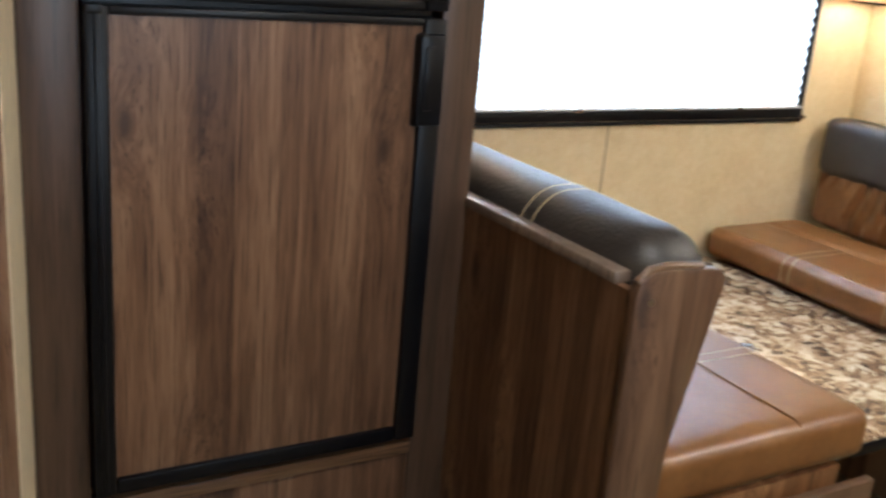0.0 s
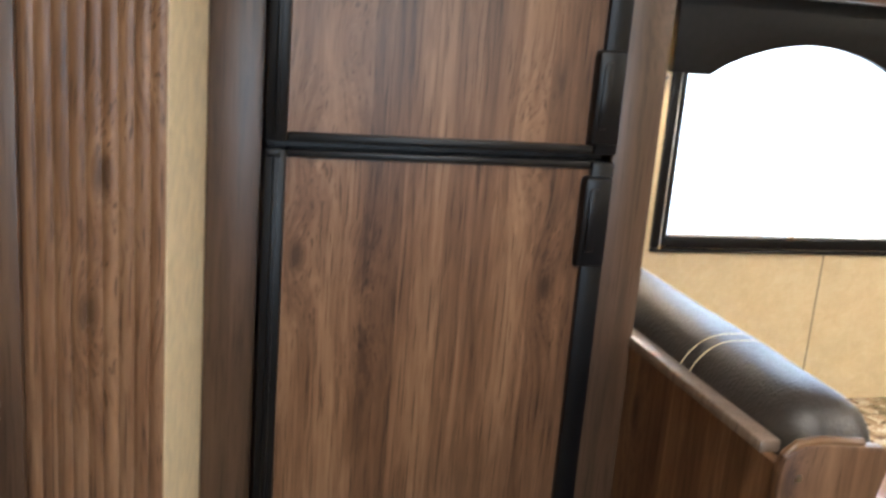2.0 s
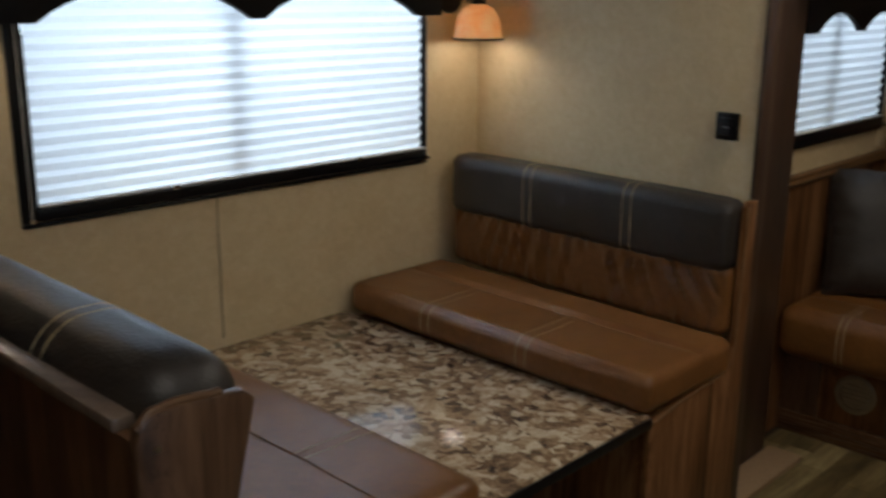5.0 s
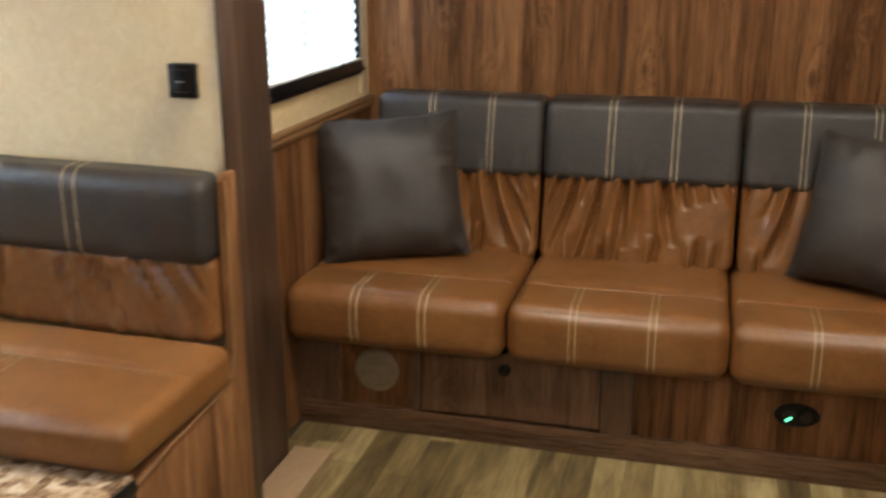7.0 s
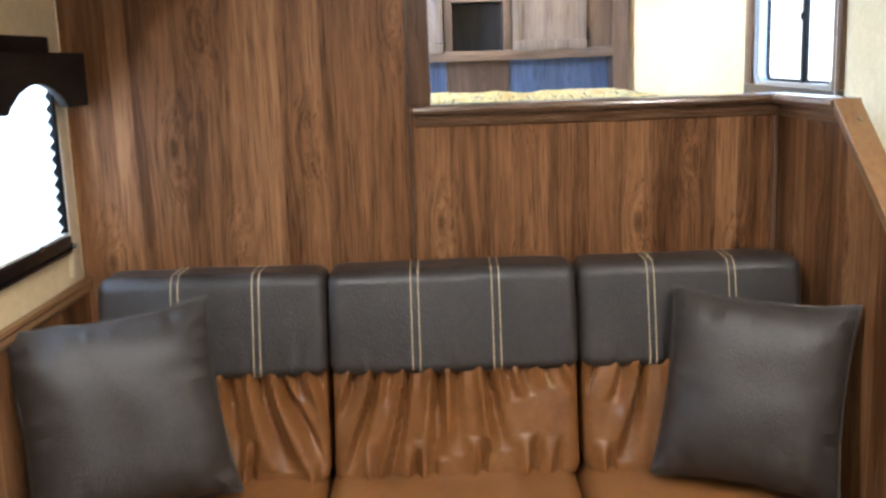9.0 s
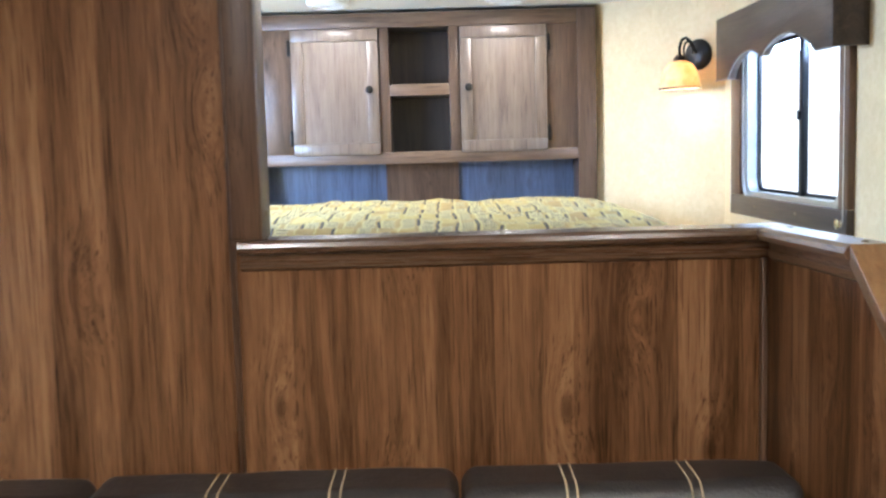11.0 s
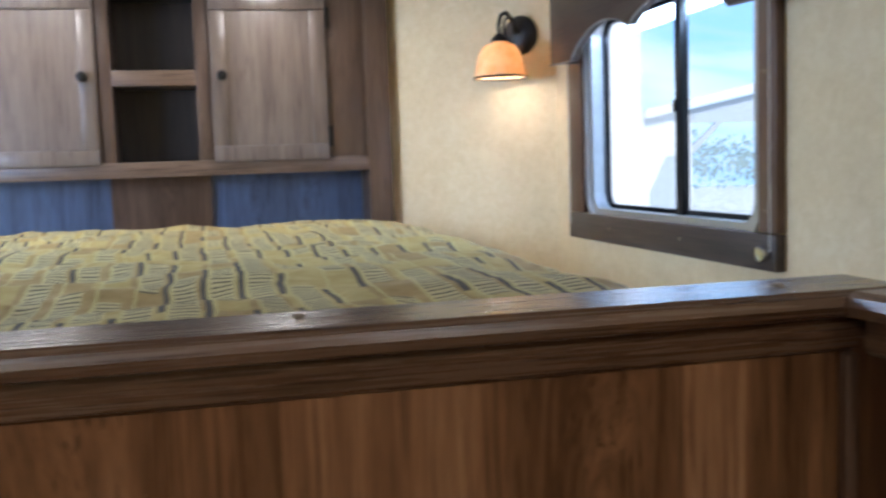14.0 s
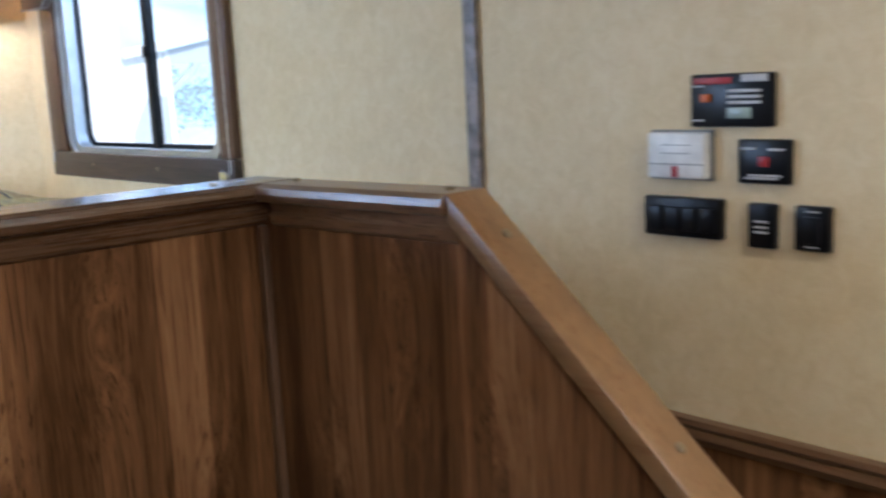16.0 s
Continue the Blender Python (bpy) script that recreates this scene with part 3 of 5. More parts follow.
structure("wall_back_corner", box(-1.06, -0.8, -2.4, -1.131, 0, CEIL), "cream_wall", "plain cream wall")
door = thing("folding_door", "walnut-grain pleated folding door standing closed", "door", (-0.76, -1.17, 0), kind="structure")
pl = 9
for k in range(pl):
    y0, w = -1.254 + k * 0.173 / pl, 0.173 / pl
    part("slat", prism([(-0.79, y0), (-0.7472, y0 + 0.0001), (-0.7458, y0 + 0.003), (-0.745, y0 + w * 0.5), (-0.7458, y0 + w - 0.003), (-0.7472, y0 + w - 0.0001), (-0.79, y0 + w - 0.0003)], 2, 0.02, CEIL - 0.02), "panel_wood", door)

# opening to the bed: jamb, ledge, half wall, sloping rail
structure("jamb", box(0.022, 0.078, 3.05, 3.14, 1.328, CEIL, 0.004), "trim_wood", "brown wooden jamb of bed opening", "trim")
structure("wall_seam_trim", box(0.016, 0.026, 3.06, 3.067, 0.9, CEIL, 0.001), "trim_wood", "thin joint strip on wood wall", "trim")
structure("corner_bead", box(0.962, 0.975, 3.052, 3.066, 0.3, 1.272, 0.004), "trim_wood", "slim brown corner bead", "trim")


def ledge_profile(d, at, depth=0.07):
    """Cross-section of the ledge from its front edge: d is the way outwards."""
    return [(at - d * depth, 1.328), (at + d * 0.018, 1.328), (at + d * 0.026, 1.323), (at + d * 0.028, 1.315), (at + d * 0.024, 1.306), (at + d * 0.008, 1.302), (at + d * 0.006, 1.291), (at + d * 0.01, 1.287), (at + d * 0.007, 1.276), (at + d * 0.002, 1.272), (at + d * 0.002, 1.286), (at - d * depth, 1.286)]


def askew(bm, k=0.075, y0=3.044):
    """The half wall stands a few degrees off square."""
    for v in bm.verts:
        v.co.x += k * (y0 - v.co.y)
    return bm


structure("ledge", prism(ledge_profile(-1, 3.066), 0, 0.035, 1.018), "trim_wood_x", "polished brown wooden ledge before bed", "ledge")
structure("ledge_side", askew(prism(ledge_profile(-1, 0.977, 0.042), 1, 2.722, 3.039)), "trim_wood_y", "polished brown wooden ledge on half wall", "ledge")
half = [(3.066, 0.0), (3.066, 1.285), (2.735, 1.285), (2.706, 1.284), (2.205, 0.816), (2.205, 0.0)]
structure("half_wall", askew(prism(half, 0, 0.977, 1.016)), "wall_wood", "walnut-grain half wall with sloping top at sofa end", "half wall")
sl = [(2.7205, 1.3295), (2.7205, 1.298), (2.207, 0.818), (2.191, 0.835)]
structure("sloping_rail", askew(prism(sl, 0, 0.955, 1.016, 0.003)), "rail_wood", "honey-coloured sloping wooden handrail board", "rail")


def screw(p, n, r=0.006):
    z = Vector(n).normalized().to_track_quat("Z", "Y").to_matrix().to_4x4()
    return solid("screw", lathe([(0.0008, -0.004), (r, -0.004), (r, 0.0015), (r * 0.6, 0.0035), (0.0008, 0.0035)], Matrix.Translation(p) @ z, 10), "screw_metal", "small bronze screw head in wooden trim", "screw", "trim screws")


for p, nv in [((0.505, 3.1, 1.328), (0, 0, 1)), ((0.1, 3.09, 1.328), (0, 0, 1)), ((0.92, 3.09, 1.328), (0, 0, 1)), ((1.0, 3.02, 1.328), (0, 0, 1)), ((1.015, 2.75, 1.328), (0, 0, 1)),
              ((1.02, 2.672, 1.2845), (0, -0.68, 0.73)), ((1.032, 2.47, 1.0955), (0, -0.68, 0.73)), ((0.078, 3.095, 1.375), (1, 0, 0))]:
    screw(p, nv)
structure("seam_trim", box(1.518, 1.53, 3.203, 3.233, 1.05, CEIL, 0.002), "silver_tape", "worn grey-brown vertical seam strip on wall", "trim")
structure("window_seam", box(-1.81, -1.808, 0.7, 0.702, 0.5, 0.92), "trim_wood", "fine vertical wall panel joint", "trim")


# ---- windows ----
def pleated_shade(x, y0, y1, z0, z1, pitch=0.031, depth=0.012):
    bm = bmesh.new()
    n = int(round((z1 - z0) / pitch)) * 2
    cols = [[], []]
    for i in range(n + 1):
        z = z0 + (z1 - z0) * i / n
        dx = depth * (0.5 if i % 2 else -0.5)
        inset = 0.0 if i % 2 else 0.004
        cols[0].append(bm.verts.new((x + dx, y0 + inset, z)))
        cols[1].append(bm.verts.new((x + dx, y1 - inset, z)))
    for i in range(n):
        bm.faces.new((cols[0][i], cols[1][i], cols[1][i + 1], cols[0][i + 1]))
    return bm


def shaded_window(name, xw, hole, label):
    y0, y1, z0, z1 = hole
    w = thing(name, label, "window", (xw, (y0 + y1) / 2, z0), kind="structure")
    part("window_frame", box(xw - 0.05, xw + 0.012, y0 - 0.03, y0 + 0.012, z0 - 0.012, z1 + 0.03, 0.004), "black_plastic", w)
    part("window_frame", box(xw - 0.05, xw + 0.012, y1 - 0.012, y1 + 0.006, z0 - 0.012, z1 + 0.03, 0.004), "black_plastic", w)
    part("window_frame", box(xw - 0.05, xw + 0.012, y0 + 0.0125, y1 - 0.0125, z1 - 0.012, z1 + 0.03, 0.004), "black_plastic", w)
    part("window_sill", box(xw - 0.05, xw + 0.016, y0 - 0.03, y1 + 0.006, z0 - 0.022, z0 - 0.0125, 0.003), "black_plastic", w)
    part("mullion", box(xw - 0.05, xw - 0.03, (y0 + y1) / 2 - 0.075, (y0 + y1) / 2 - 0.045, z0 - 0.01, z1, 0.003), "black_plastic", w)
    p = part("pane", box(xw - 0.046, xw - 0.041, y0 + 0.013, y1 - 0.013, z0 - 0.005, z1 - 0.015), "clear_glass", w)
    p.visible_shadow = False
    s = thing("pleated_shade", "white pleated window shade, lowered", "window shade", (xw, (y0 + y1) / 2, z0))
    part("fabric", pleated_shade(xw - 0.002, y0 + 0.016, y1 - 0.004, z0 + 0.03, z1 - 0.02), "shade_fabric", s)
    part("bottom_rail", box(xw - 0.012, xw + 0.02, y0 + 0.004, y1 - 0.002, z0 - 0.008, z0 + 0.024, 0.004), "black_plastic", s, "black bottom rail")
    part("trim_strip", box(xw - 0.009, xw + 0.016, y0 + 0.016, y1 - 0.004, z0 + 0.0245, z0 + 0.031, 0.001), "white_plastic", s)
    part("head_rail", box(xw - 0.014, xw + 0.014, y0 + 0.014, y1 - 0.014, z1 - 0.03, z1 - 0.013, 0.002), "white_plastic", s)
    for y in (y0 + 0.38, y0 + 1.03) if y1 - y0 > 1 else (y1 - 0.2,):
        part("clip", box(xw + 0.014, xw + 0.026, y - 0.012, y + 0.012, z0 + 0.02, z0 + 0.034, 0.003), "chrome", s, "small clear cord clip")
    for y in (y0 - 0.008, y1 + 0.001):
        part("cord_peg", lathe([(0.001, 0), (0.008, 0), (0.008, 0.012), (0.005, 0.018), (0.001, 0.018)], pose(xw + 0.01, y, z0 - 0.004, 0, 90, 0), 12), "chrome", s, "clear cord peg")
        part("cord", tube([(xw + 0.015, y, z0), (xw + 0.012, y + 0.002, z1 - 0.03)], 0.0012, 6), "white_plastic", s)
    return w


shaded_window("window_1", -1.81, SLIDE_HOLE, "black-framed slide-out window")
shaded_window("window_2", -0.86, WEST_HOLE, "black-framed side window beside sofa")
# cream picture-frame trim round the side window
fr = thing("window_trim", "cream wooden trim framing side window", "trim", (-0.86, 2.58, 0.92), kind="structure")
for y0, y1, z0, z1 in ((2.12, 2.168, 0.912, 1.36), (2.968, 3.02, 0.925, 1.36)):
    part("board", box(-0.86, -0.846, y0, y1, z0, z1, 0.002), "cream_edge", fr)

v1 = thing("valance", "dark padded valance with two arched cut-outs", "valance", (-1.6, 0.72, 1.4))
part("front_board", prism(scallop(0.045, 1.385, 1.405, 1.598, [(0.145, 0.70), (0.74, 1.285)], 0.085), 0, -1.625, -1.6, 0.003), "valance_vinyl", v1)
part("side_board", box(-1.808, -1.626, 0.045, 0.07, 1.41, 1.598, 0.002), "valance_vinyl", v1)
part("side_board", box(-1.808, -1.626, 1.36, 1.385, 1.495, 1.598, 0.002), "valance_vinyl", v1)
v2 = thing("valance", "dark padded valance with arched cut-outs over side window", "valance", (-0.8, 2.6, 1.36))
part("front_board", prism(scallop(2.12, 3.035, 1.36, 1.49, [(2.2, 2.52), (2.56, 2.9)], 0.06), 0, -0.81, -0.79, 0.003), "valance_vinyl", v2)
part("side_board", box(-0.858, -0.811, 3.01, 3.035, 1.365, 1.489, 0.002), "valance_vinyl", v2)
part("side_board", box(-0.858, -0.811, 2.12, 2.145, 1.365, 1.489, 0.002), "valance_vinyl", v2)


def slider_window(name, x, d):
    """Sliding window with a board frame; d points into the room."""
    w = thing(name, "sliding window with rounded aluminium frame and brown wooden surround", "window", (x, 4.53, 1.2), kind="structure")
    X = lambda a: x + d * a
    for y0, y1, z0, z1 in ((4.01, 4.075, 1.285, 1.9), (4.99, 5.095, 1.285, 1.9)):
        part("frame_board", box(X(0.0), X(0.022), y0, y1, z0, z1, 0.003), "trim_wood", w)
    part("frame_board", box(X(0.0), X(0.024), 4.01, 5.095, 1.21, 1.283, 0.003), "frame_wood_y", w)
    part("frame_board", box(X(0.0), X(0.024), 4.01, 5.095, 1.84, 1.905, 0.003), "frame_wood_y", w)

    def ring(y0, y1, z0, z1, r, t):
        out, inn = [], []
        for cy, cz, a0 in ((y1 - r, z1 - r, 0), (y0 + r, z1 - r, 90), (y0 + r, z0 + r, 180), (y1 - r, z0 + r, 270)):
            for k in range(7):
                a = radians(a0 + 15 * k)
                out.append((cy + r * math.cos(a), cz + r * math.sin(a)))
                rr = max(r - t, 0.004)
                inn.append((cy + rr * math.cos(a), cz + rr * math.sin(a)))
        return out, inn

    def ring_mesh(y0, y1, z0, z1, r, t, a, c):
        bm = bmesh.new()
        out, inn = ring(y0, y1, z0, z1, r, t)
        loops = [[bm.verts.new((X(q), *p)) for p in pts] for pts, q in ((out, a), (out, c), (inn, c), (inn, a))]
        k = len(out)
        for i in range(4):
            u, v = loops[i], loops[(i + 1) % 4]
            for j in range(k):
                bm.faces.new((u[j], u[(j + 1) % k], v[(j + 1) % k], v[j]))
        bmesh.ops.recalc_face_normals(bm, faces=bm.faces[:])
        return bm
    part("outer_frame", ring_mesh(4.078, 4.985, 1.262, 1.858, 0.085, 0.037, -0.05, 0.004), "aluminium", w, "bright aluminium frame with rounded corners")
    part("flange", ring_mesh(4.0765, 4.9865, 1.2605, 1.8595, 0.085, 0.012, 0.0045, 0.014), "aluminium", w)
    part("gasket", ring_mesh(4.1155, 4.9475, 1.2995, 1.8205, 0.047, 0.011, -0.046, -0.034), "black_plastic", w, "black rubber gasket")
    part("mullion", box(X(-0.046), X(-0.022), 4.475, 4.505, 1.298, 1.823, 0.002), "black_plastic", w)
    part("latch", box(X(-0.022), X(-0.012), 4.482, 4.498, 1.545, 1.575, 0.002), "black_plastic", w)
    for y0, y1, q in ((4.114, 4.476, -0.04), (4.504, 4.95, -0.034)):
        p = part("pane", box(X(q), X(q + 0.004), y0, y1, 1.298, 1.823), "clear_glass", w)
        p.visible_shadow = False
    part("cord_peg", lathe([(0.001, 0), (0.014, 0), (0.012, 0.012), (0.016, 0.016), (0.001, 0.018)], pose(X(0.022), 4.045, 1.245, 0, 90 * d, 0), 14), "chrome", w, "clear cord peg")
    for y, z in ((4.045, 1.33), (4.045, 1.6), (4.06, 1.25), (5.07, 1.25), (5.06, 1.65), (4.4, 1.25), (4.8, 1.25)):
        part("screw", lathe([(0.0005, 0), (0.005, 0), (0.004, 0.003), (0.0005, 0.0035)], pose(X(0.022), y, z, 0, 90 * d, 0), 8), "screw_metal", w)
    v = thing("valance", "dark brown wooden valance with scalloped lower edge", "valance", (X(0.06), 4.55, 1.73))
    edge = [(3.93, 1.722), (4.044, 1.725)]
    edge += [(4.044 + 0.455 * k / 14, 1.725 + 0.025 * k / 14 + 0.062 * math.sin(math.pi * k / 14) ** 0.8) for k in range(1, 14)]
    edge += [(4.499, 1.75)] + [(4.499 + 0.36 * k / 12, 1.75 - 0.035 * k / 12 + 0.05 * math.sin(math.pi * k / 12) ** 0.8) for k in range(1, 12)] + [(4.865, 1.706), (5.018, 1.71)]
    part("front_board", prism([(3.93, 1.93)] + edge + [(5.018, 1.93)], 0, X(0.075), X(0.1), 0.002), "frame_wood_y", v)
    part("piping", tube([(X(0.1), y, z - 0.002) for y, z in edge], 0.003, 6), "grey_plastic", v, "grey edge piping")
    part("side_board", box(X(0.002), X(0.0745), 4.998, 5.018, 1.711, 1.93, 0.002), "frame_wood_y", v)
    part("side_board", box(X(0.002), X(0.0745), 3.93, 3.95, 1.724, 1.93, 0.002), "frame_wood_y", v)
    for y in (5.07, 4.02):
        part("cord", tube([(X(0.03), y, 1.25), (X(0.03), y, 1.74)], 0.0013, 6), "white_plastic", w, "thin shade cord")
    return w


slider_window("window_3", 1.53, -1)
w4 = thing("window_4", "window opening beside bed", "window", (-0.86, 4.53, 1.2), kind="structure")
for y0, y1, z0, z1 in ((4.01, 4.08, 1.21, 1.9), (4.98, 5.05, 1.21, 1.9), (4.081, 4.979, 1.21, 1.26), (4.081, 4.979, 1.86, 1.9)):
    part("frame_board", box(-0.86, -0.838, y0, y1, z0, z1, 0.003), "trim_wood", w4)
w5 = thing("window_5", "door window opening", "window", (1.53, -0.4, 0.95), kind="structure")
for y0, y1, z0, z1 in ((-0.86, -0.8, 0.89, 1.91), (0.0, 0.06, 0.89, 1.91), (-0.799, -0.001, 0.89, 0.95), (-0.799, -0.001, 1.85, 1.91)):
    part("frame_board", box(1.508, 1.53, y0, y1, z0, z1, 0.003), "trim_wood", w5)
# a fixture for each unseen ceiling lamp, the two fill lamps included
for cx, cy, watts in CEILING_LIGHTS:
    cl = thing("ceiling_light", "round flush ceiling light out of view, lit", "ceiling light", (cx, cy, CEIL), "ceiling lights")
    part("ring", lathe([(0.06, 0.0), (0.09, 0.0), (0.085, -0.02), (0.066, -0.026), (0.06, -0.02)], pose(cx, cy, CEIL - 0.001), 28), "white_plastic", cl)
    part("diffuser", lathe([(0.0008, -0.016), (0.05, -0.016), (0.061, -0.01), (0.061, -0.004), (0.0008, -0.004)], pose(cx, cy, CEIL), 28), "ceiling_glow", cl)


# ---- refrigerator and its cabinet ----
fx = -1.05
cab = thing("fridge_cabinet", "tall walnut-grain cabinet round the refrigerator", "cabinet", (fx, -0.65, 0))
part("stile", box(fx - 0.02, fx, -1.025, -0.94, 0, CEIL, 0.002), "stile_wood", cab)
part("stile", box(fx - 0.02, fx, -0.334, -0.25, 0, CEIL, 0.002), "stile_wood", cab)
part("side_panel", box(-1.808, fx - 0.0205, -0.265, -0.252, 0, CEIL), "stile_wood", cab)
part("lower_panel", box(fx - 0.024, fx - 0.004, -0.9395, -0.3345, 0.0, 0.425, 0.002), "panel_wood", cab)
part("rail", box(fx - 0.02, fx + 0.004, -0.9395, -0.3345, 0.426, 0.452, 0.003), "trim_wood_y", cab, "narrow ledge strip")
part("upper_panel", box(fx - 0.024, fx - 0.004, -0.9395, -0.3345, 1.83, CEIL, 0.002), "panel_wood", cab)
fr = thing("refrigerator", "two-door refrigerator with walnut door panels and black frame", "refrigerator", (fx, -0.65, 0.455))
part("body", box(-1.75, fx - 0.025, -0.93, -0.345, 0.455, 1.825), "black_plastic", fr)


def fridge_door(z0, z1, hz0, hz1, hinge_low):
    d = part("door", box(fx - 0.024, fx + 0.008, -0.907, -0.374, z0 + 0.012, z1 - 0.01), "panel_wood", fr, "walnut-grain door panel")
    part("frame", box(fx - 0.024, fx + 0.02, -0.937, -0.902, z0, z1, 0.004), "black_plastic", d)
    part("frame", box(fx - 0.024, fx + 0.02, -0.378, -0.336, z0, z1, 0.004), "black_plastic", d)
    part("frame", box(fx - 0.024, fx + 0.018, -0.901, -0.379, z0, z0 + (0.028 if hinge_low else 0.016), 0.004), "black_plastic", d)
    part("frame", box(fx - 0.024, fx + 0.016, -0.901, -0.379, z1 - 0.013, z1, 0.003), "black_plastic", d)
    part("bead", box(fx, fx + 0.025, -0.924, -0.916, z0 + 0.01, z1 - 0.01, 0.002), "black_plastic", d)
    part("handle", prism([(-0.391, hz0), (-0.391, hz1 - 0.006), (-0.385, hz1), (-0.341, hz1), (-0.341, hz0 - 0.004), (-0.391, hz0 - 0.004)], 0, fx + 0.0, fx + 0.032, 0.005), "black_plastic", d, "black moulded handle")
    part("grip_bar", box(fx + 0.0325, fx + 0.037, -0.382, -0.366, hz0 + 0.024, hz1 - 0.02, 0.002), "black_plastic", d, "raised grip bar")
    part("hinge_cap", box(fx, fx + 0.026, -0.936, -0.912, z1 - 0.012, z1 + 0.002, 0.002), "black_plastic", d)


fridge_door(0.468, 1.275, 1.095, 1.25, True)
fridge_door(1.287, 1.825, 1.31, 1.465, False)


# ---- dinette in the slide-out ----
def bench_stitches(place, parent, px, faces):
    for side in (-1, 1):
        part("stitching", stitches(place, px, faces, side), "thread", parent, "cream stitching")


def skew(place, k, at):
    """Turn a cushion slightly with the slide-out's end wall."""
    def skewed(p):
        q = place(p)
        return Vector((q.x, q.y + k * (at - q.x), q.z))
    return skewed


def dinette_bench(far):
    if far:
        b = thing("dinette_bench", "dinette bench with tan leather seat and dark-topped gathered backrest", "bench", (-1.2, 1.4, 0), "dinette benches")
        X0, X1 = -1.79, -0.672
        part("base", box(X0, X1 - 0.02, 1.19, 1.64, 0, 0.455, 0.003), "wall_wood", b)
        part("end_panel", prism([(1.165, 0), (1.165, 0.44), (1.19, 0.462), (1.55, 0.485), (1.575, 0.55), (1.585, 0.93), (1.6, 0.945), (1.64, 0.945), (1.64, 0)], 0, X1 - 0.015, X1 + 0.003, 0.003), "wall_wood", b)
        s = skew(cushion_map(X0, X1 + 0.012, 1.135, 1.56, 0.478, 0.578, 0.03, 0.05, 0, 3, crease=0.137), 0.025, X1)
        seat = part("seat_cushion", cushion(s, 56), "tan_leather", b)
        part("seam", tube([s((px / 20, 0.137, 1)) + Vector((0, 0, 0.0005)) for px in range(-18, 19)], 0.0025, 6), "tan_leather", seat)
        up = skew(cushion_map(X0 + 0.03, X1 - 0.02, 1.53, 1.645, 0.75, 0.945, 0.035, 0.03, 0, 7), 0.055, X1)
        ub = part("upper_backrest", cushion(up, 20), "dark_leather", b, "dark charcoal leather top roll")
        lo = skew(cushion_map(X0 + 0.03, X1 - 0.02, 1.545, 1.64, 0.57, 0.77, 0.03, 0.05, 0.018, 13, 0, 1.0), 0.055, X1)
        part("lower_backrest", cushion(lo, 90), "tan_leather", b, "gathered tan leather lower back")
        for px in (-0.215, 0.252):
            bench_stitches(up, ub, px, [(1, -1, -0.85, 1), (2, 1, -1, 0.6)])
        for px in (-0.24, 0.189):
            bench_stitches(s, seat, px, [(1, -1, -0.9, 1), (2, 1, -1, 0.13)])
        part("edge_trim", tube([(X1 + 0.004, 1.17, 0.45), (X1 + 0.004, 1.3, 0.47), (X1 + 0.004, 1.5, 0.482), (X1 + 0.004, 1.56, 0.5), (X1 + 0.004, 1.58, 0.56), (X1 + 0.004, 1.588, 0.93)], 0.0035, 6), "rail_wood", b)
    else:
        b = thing("dinette_bench", "dinette bench with walnut back panel and dark leather top roll", "bench", (-1.2, 0.1, 0), "dinette benches")
        X0, X1 = -1.79, -0.575
        part("back_panel", box(X0, X1 - 0.002, -0.25, -0.232, 0, 0.93), "panel_wood", b)
        part("top_rail", box(X0, X1 - 0.03, -0.256, -0.222, 0.93, 0.95, 0.004), "door_wood", b, "pale brown capping strip")
        end = [(-0.252, 0.0), (-0.252, 0.925), (-0.244, 0.95), (-0.225, 0.962), (-0.19, 0.965), (-0.085, 0.955), (-0.07, 0.94), (-0.14, 0.64), (-0.14, 0.56), (-0.12, 0.47), (0.44, 0.47), (0.44, 0.0)]
        part("end_panel", prism(end, 0, X1 - 0.002, X1 + 0.02, 0.004), "trim_wood", b)
        part("edge_trim", tube([(X1 + 0.01, -0.245, 0.945), (X1 + 0.01, -0.225, 0.963), (X1 + 0.01, -0.19, 0.967), (X1 + 0.01, -0.12, 0.961)], 0.007, 16), "trim_wood_y", b, "worn brown edge trim")
        part("screw", lathe([(0.0005, 0), (0.006, 0), (0.005, 0.003), (0.0005, 0.0035)], pose(X1 + 0.019, -0.222, 0.915, 0, 90, 0), 10), "screw_metal", b)
        part("base", box(X0, X1 - 0.06, -0.12, 0.44, 0, 0.46, 0.003), "wall_wood", b)
        s = cushion_map(X0, -0.625, -0.09, 0.5, 0.468, 0.575, 0.03, 0.05, 0, 5)
        seat = part("seat_cushion", cushion(s, 20), "tan_leather", b)
        part("seam", tube([s((px / 20, 0.2, 1)) + Vector((0, 0, 0.0005)) for px in range(-18, 19)], 0.0025, 6), "tan_leather", seat)
        up = cushion_map(X0, X1 - 0.01, -0.228, -0.045, 0.80, 1.0, 0.078, 0.03, 0, 9)
        ub = part("upper_backrest", cushion(up, 22), "dark_leather", b, "dark charcoal leather top roll")
        lo = cushion_map(X0, X1 - 0.03, -0.22, -0.085, 0.56, 0.84, 0.03, 0.04, 0.009, 15)
        part("lower_backrest", cushion(lo, 60), "tan_leather", b, "gathered tan leather lower back")
        for px in (-0.22, 0.329):
            bench_stitches(up, ub, px, [(1, -1, -0.3, 1), (2, 1, -1, 1)])
        bench_stitches(s, seat, 0.3, [(2, 1, 0.2, 1)])
    return b


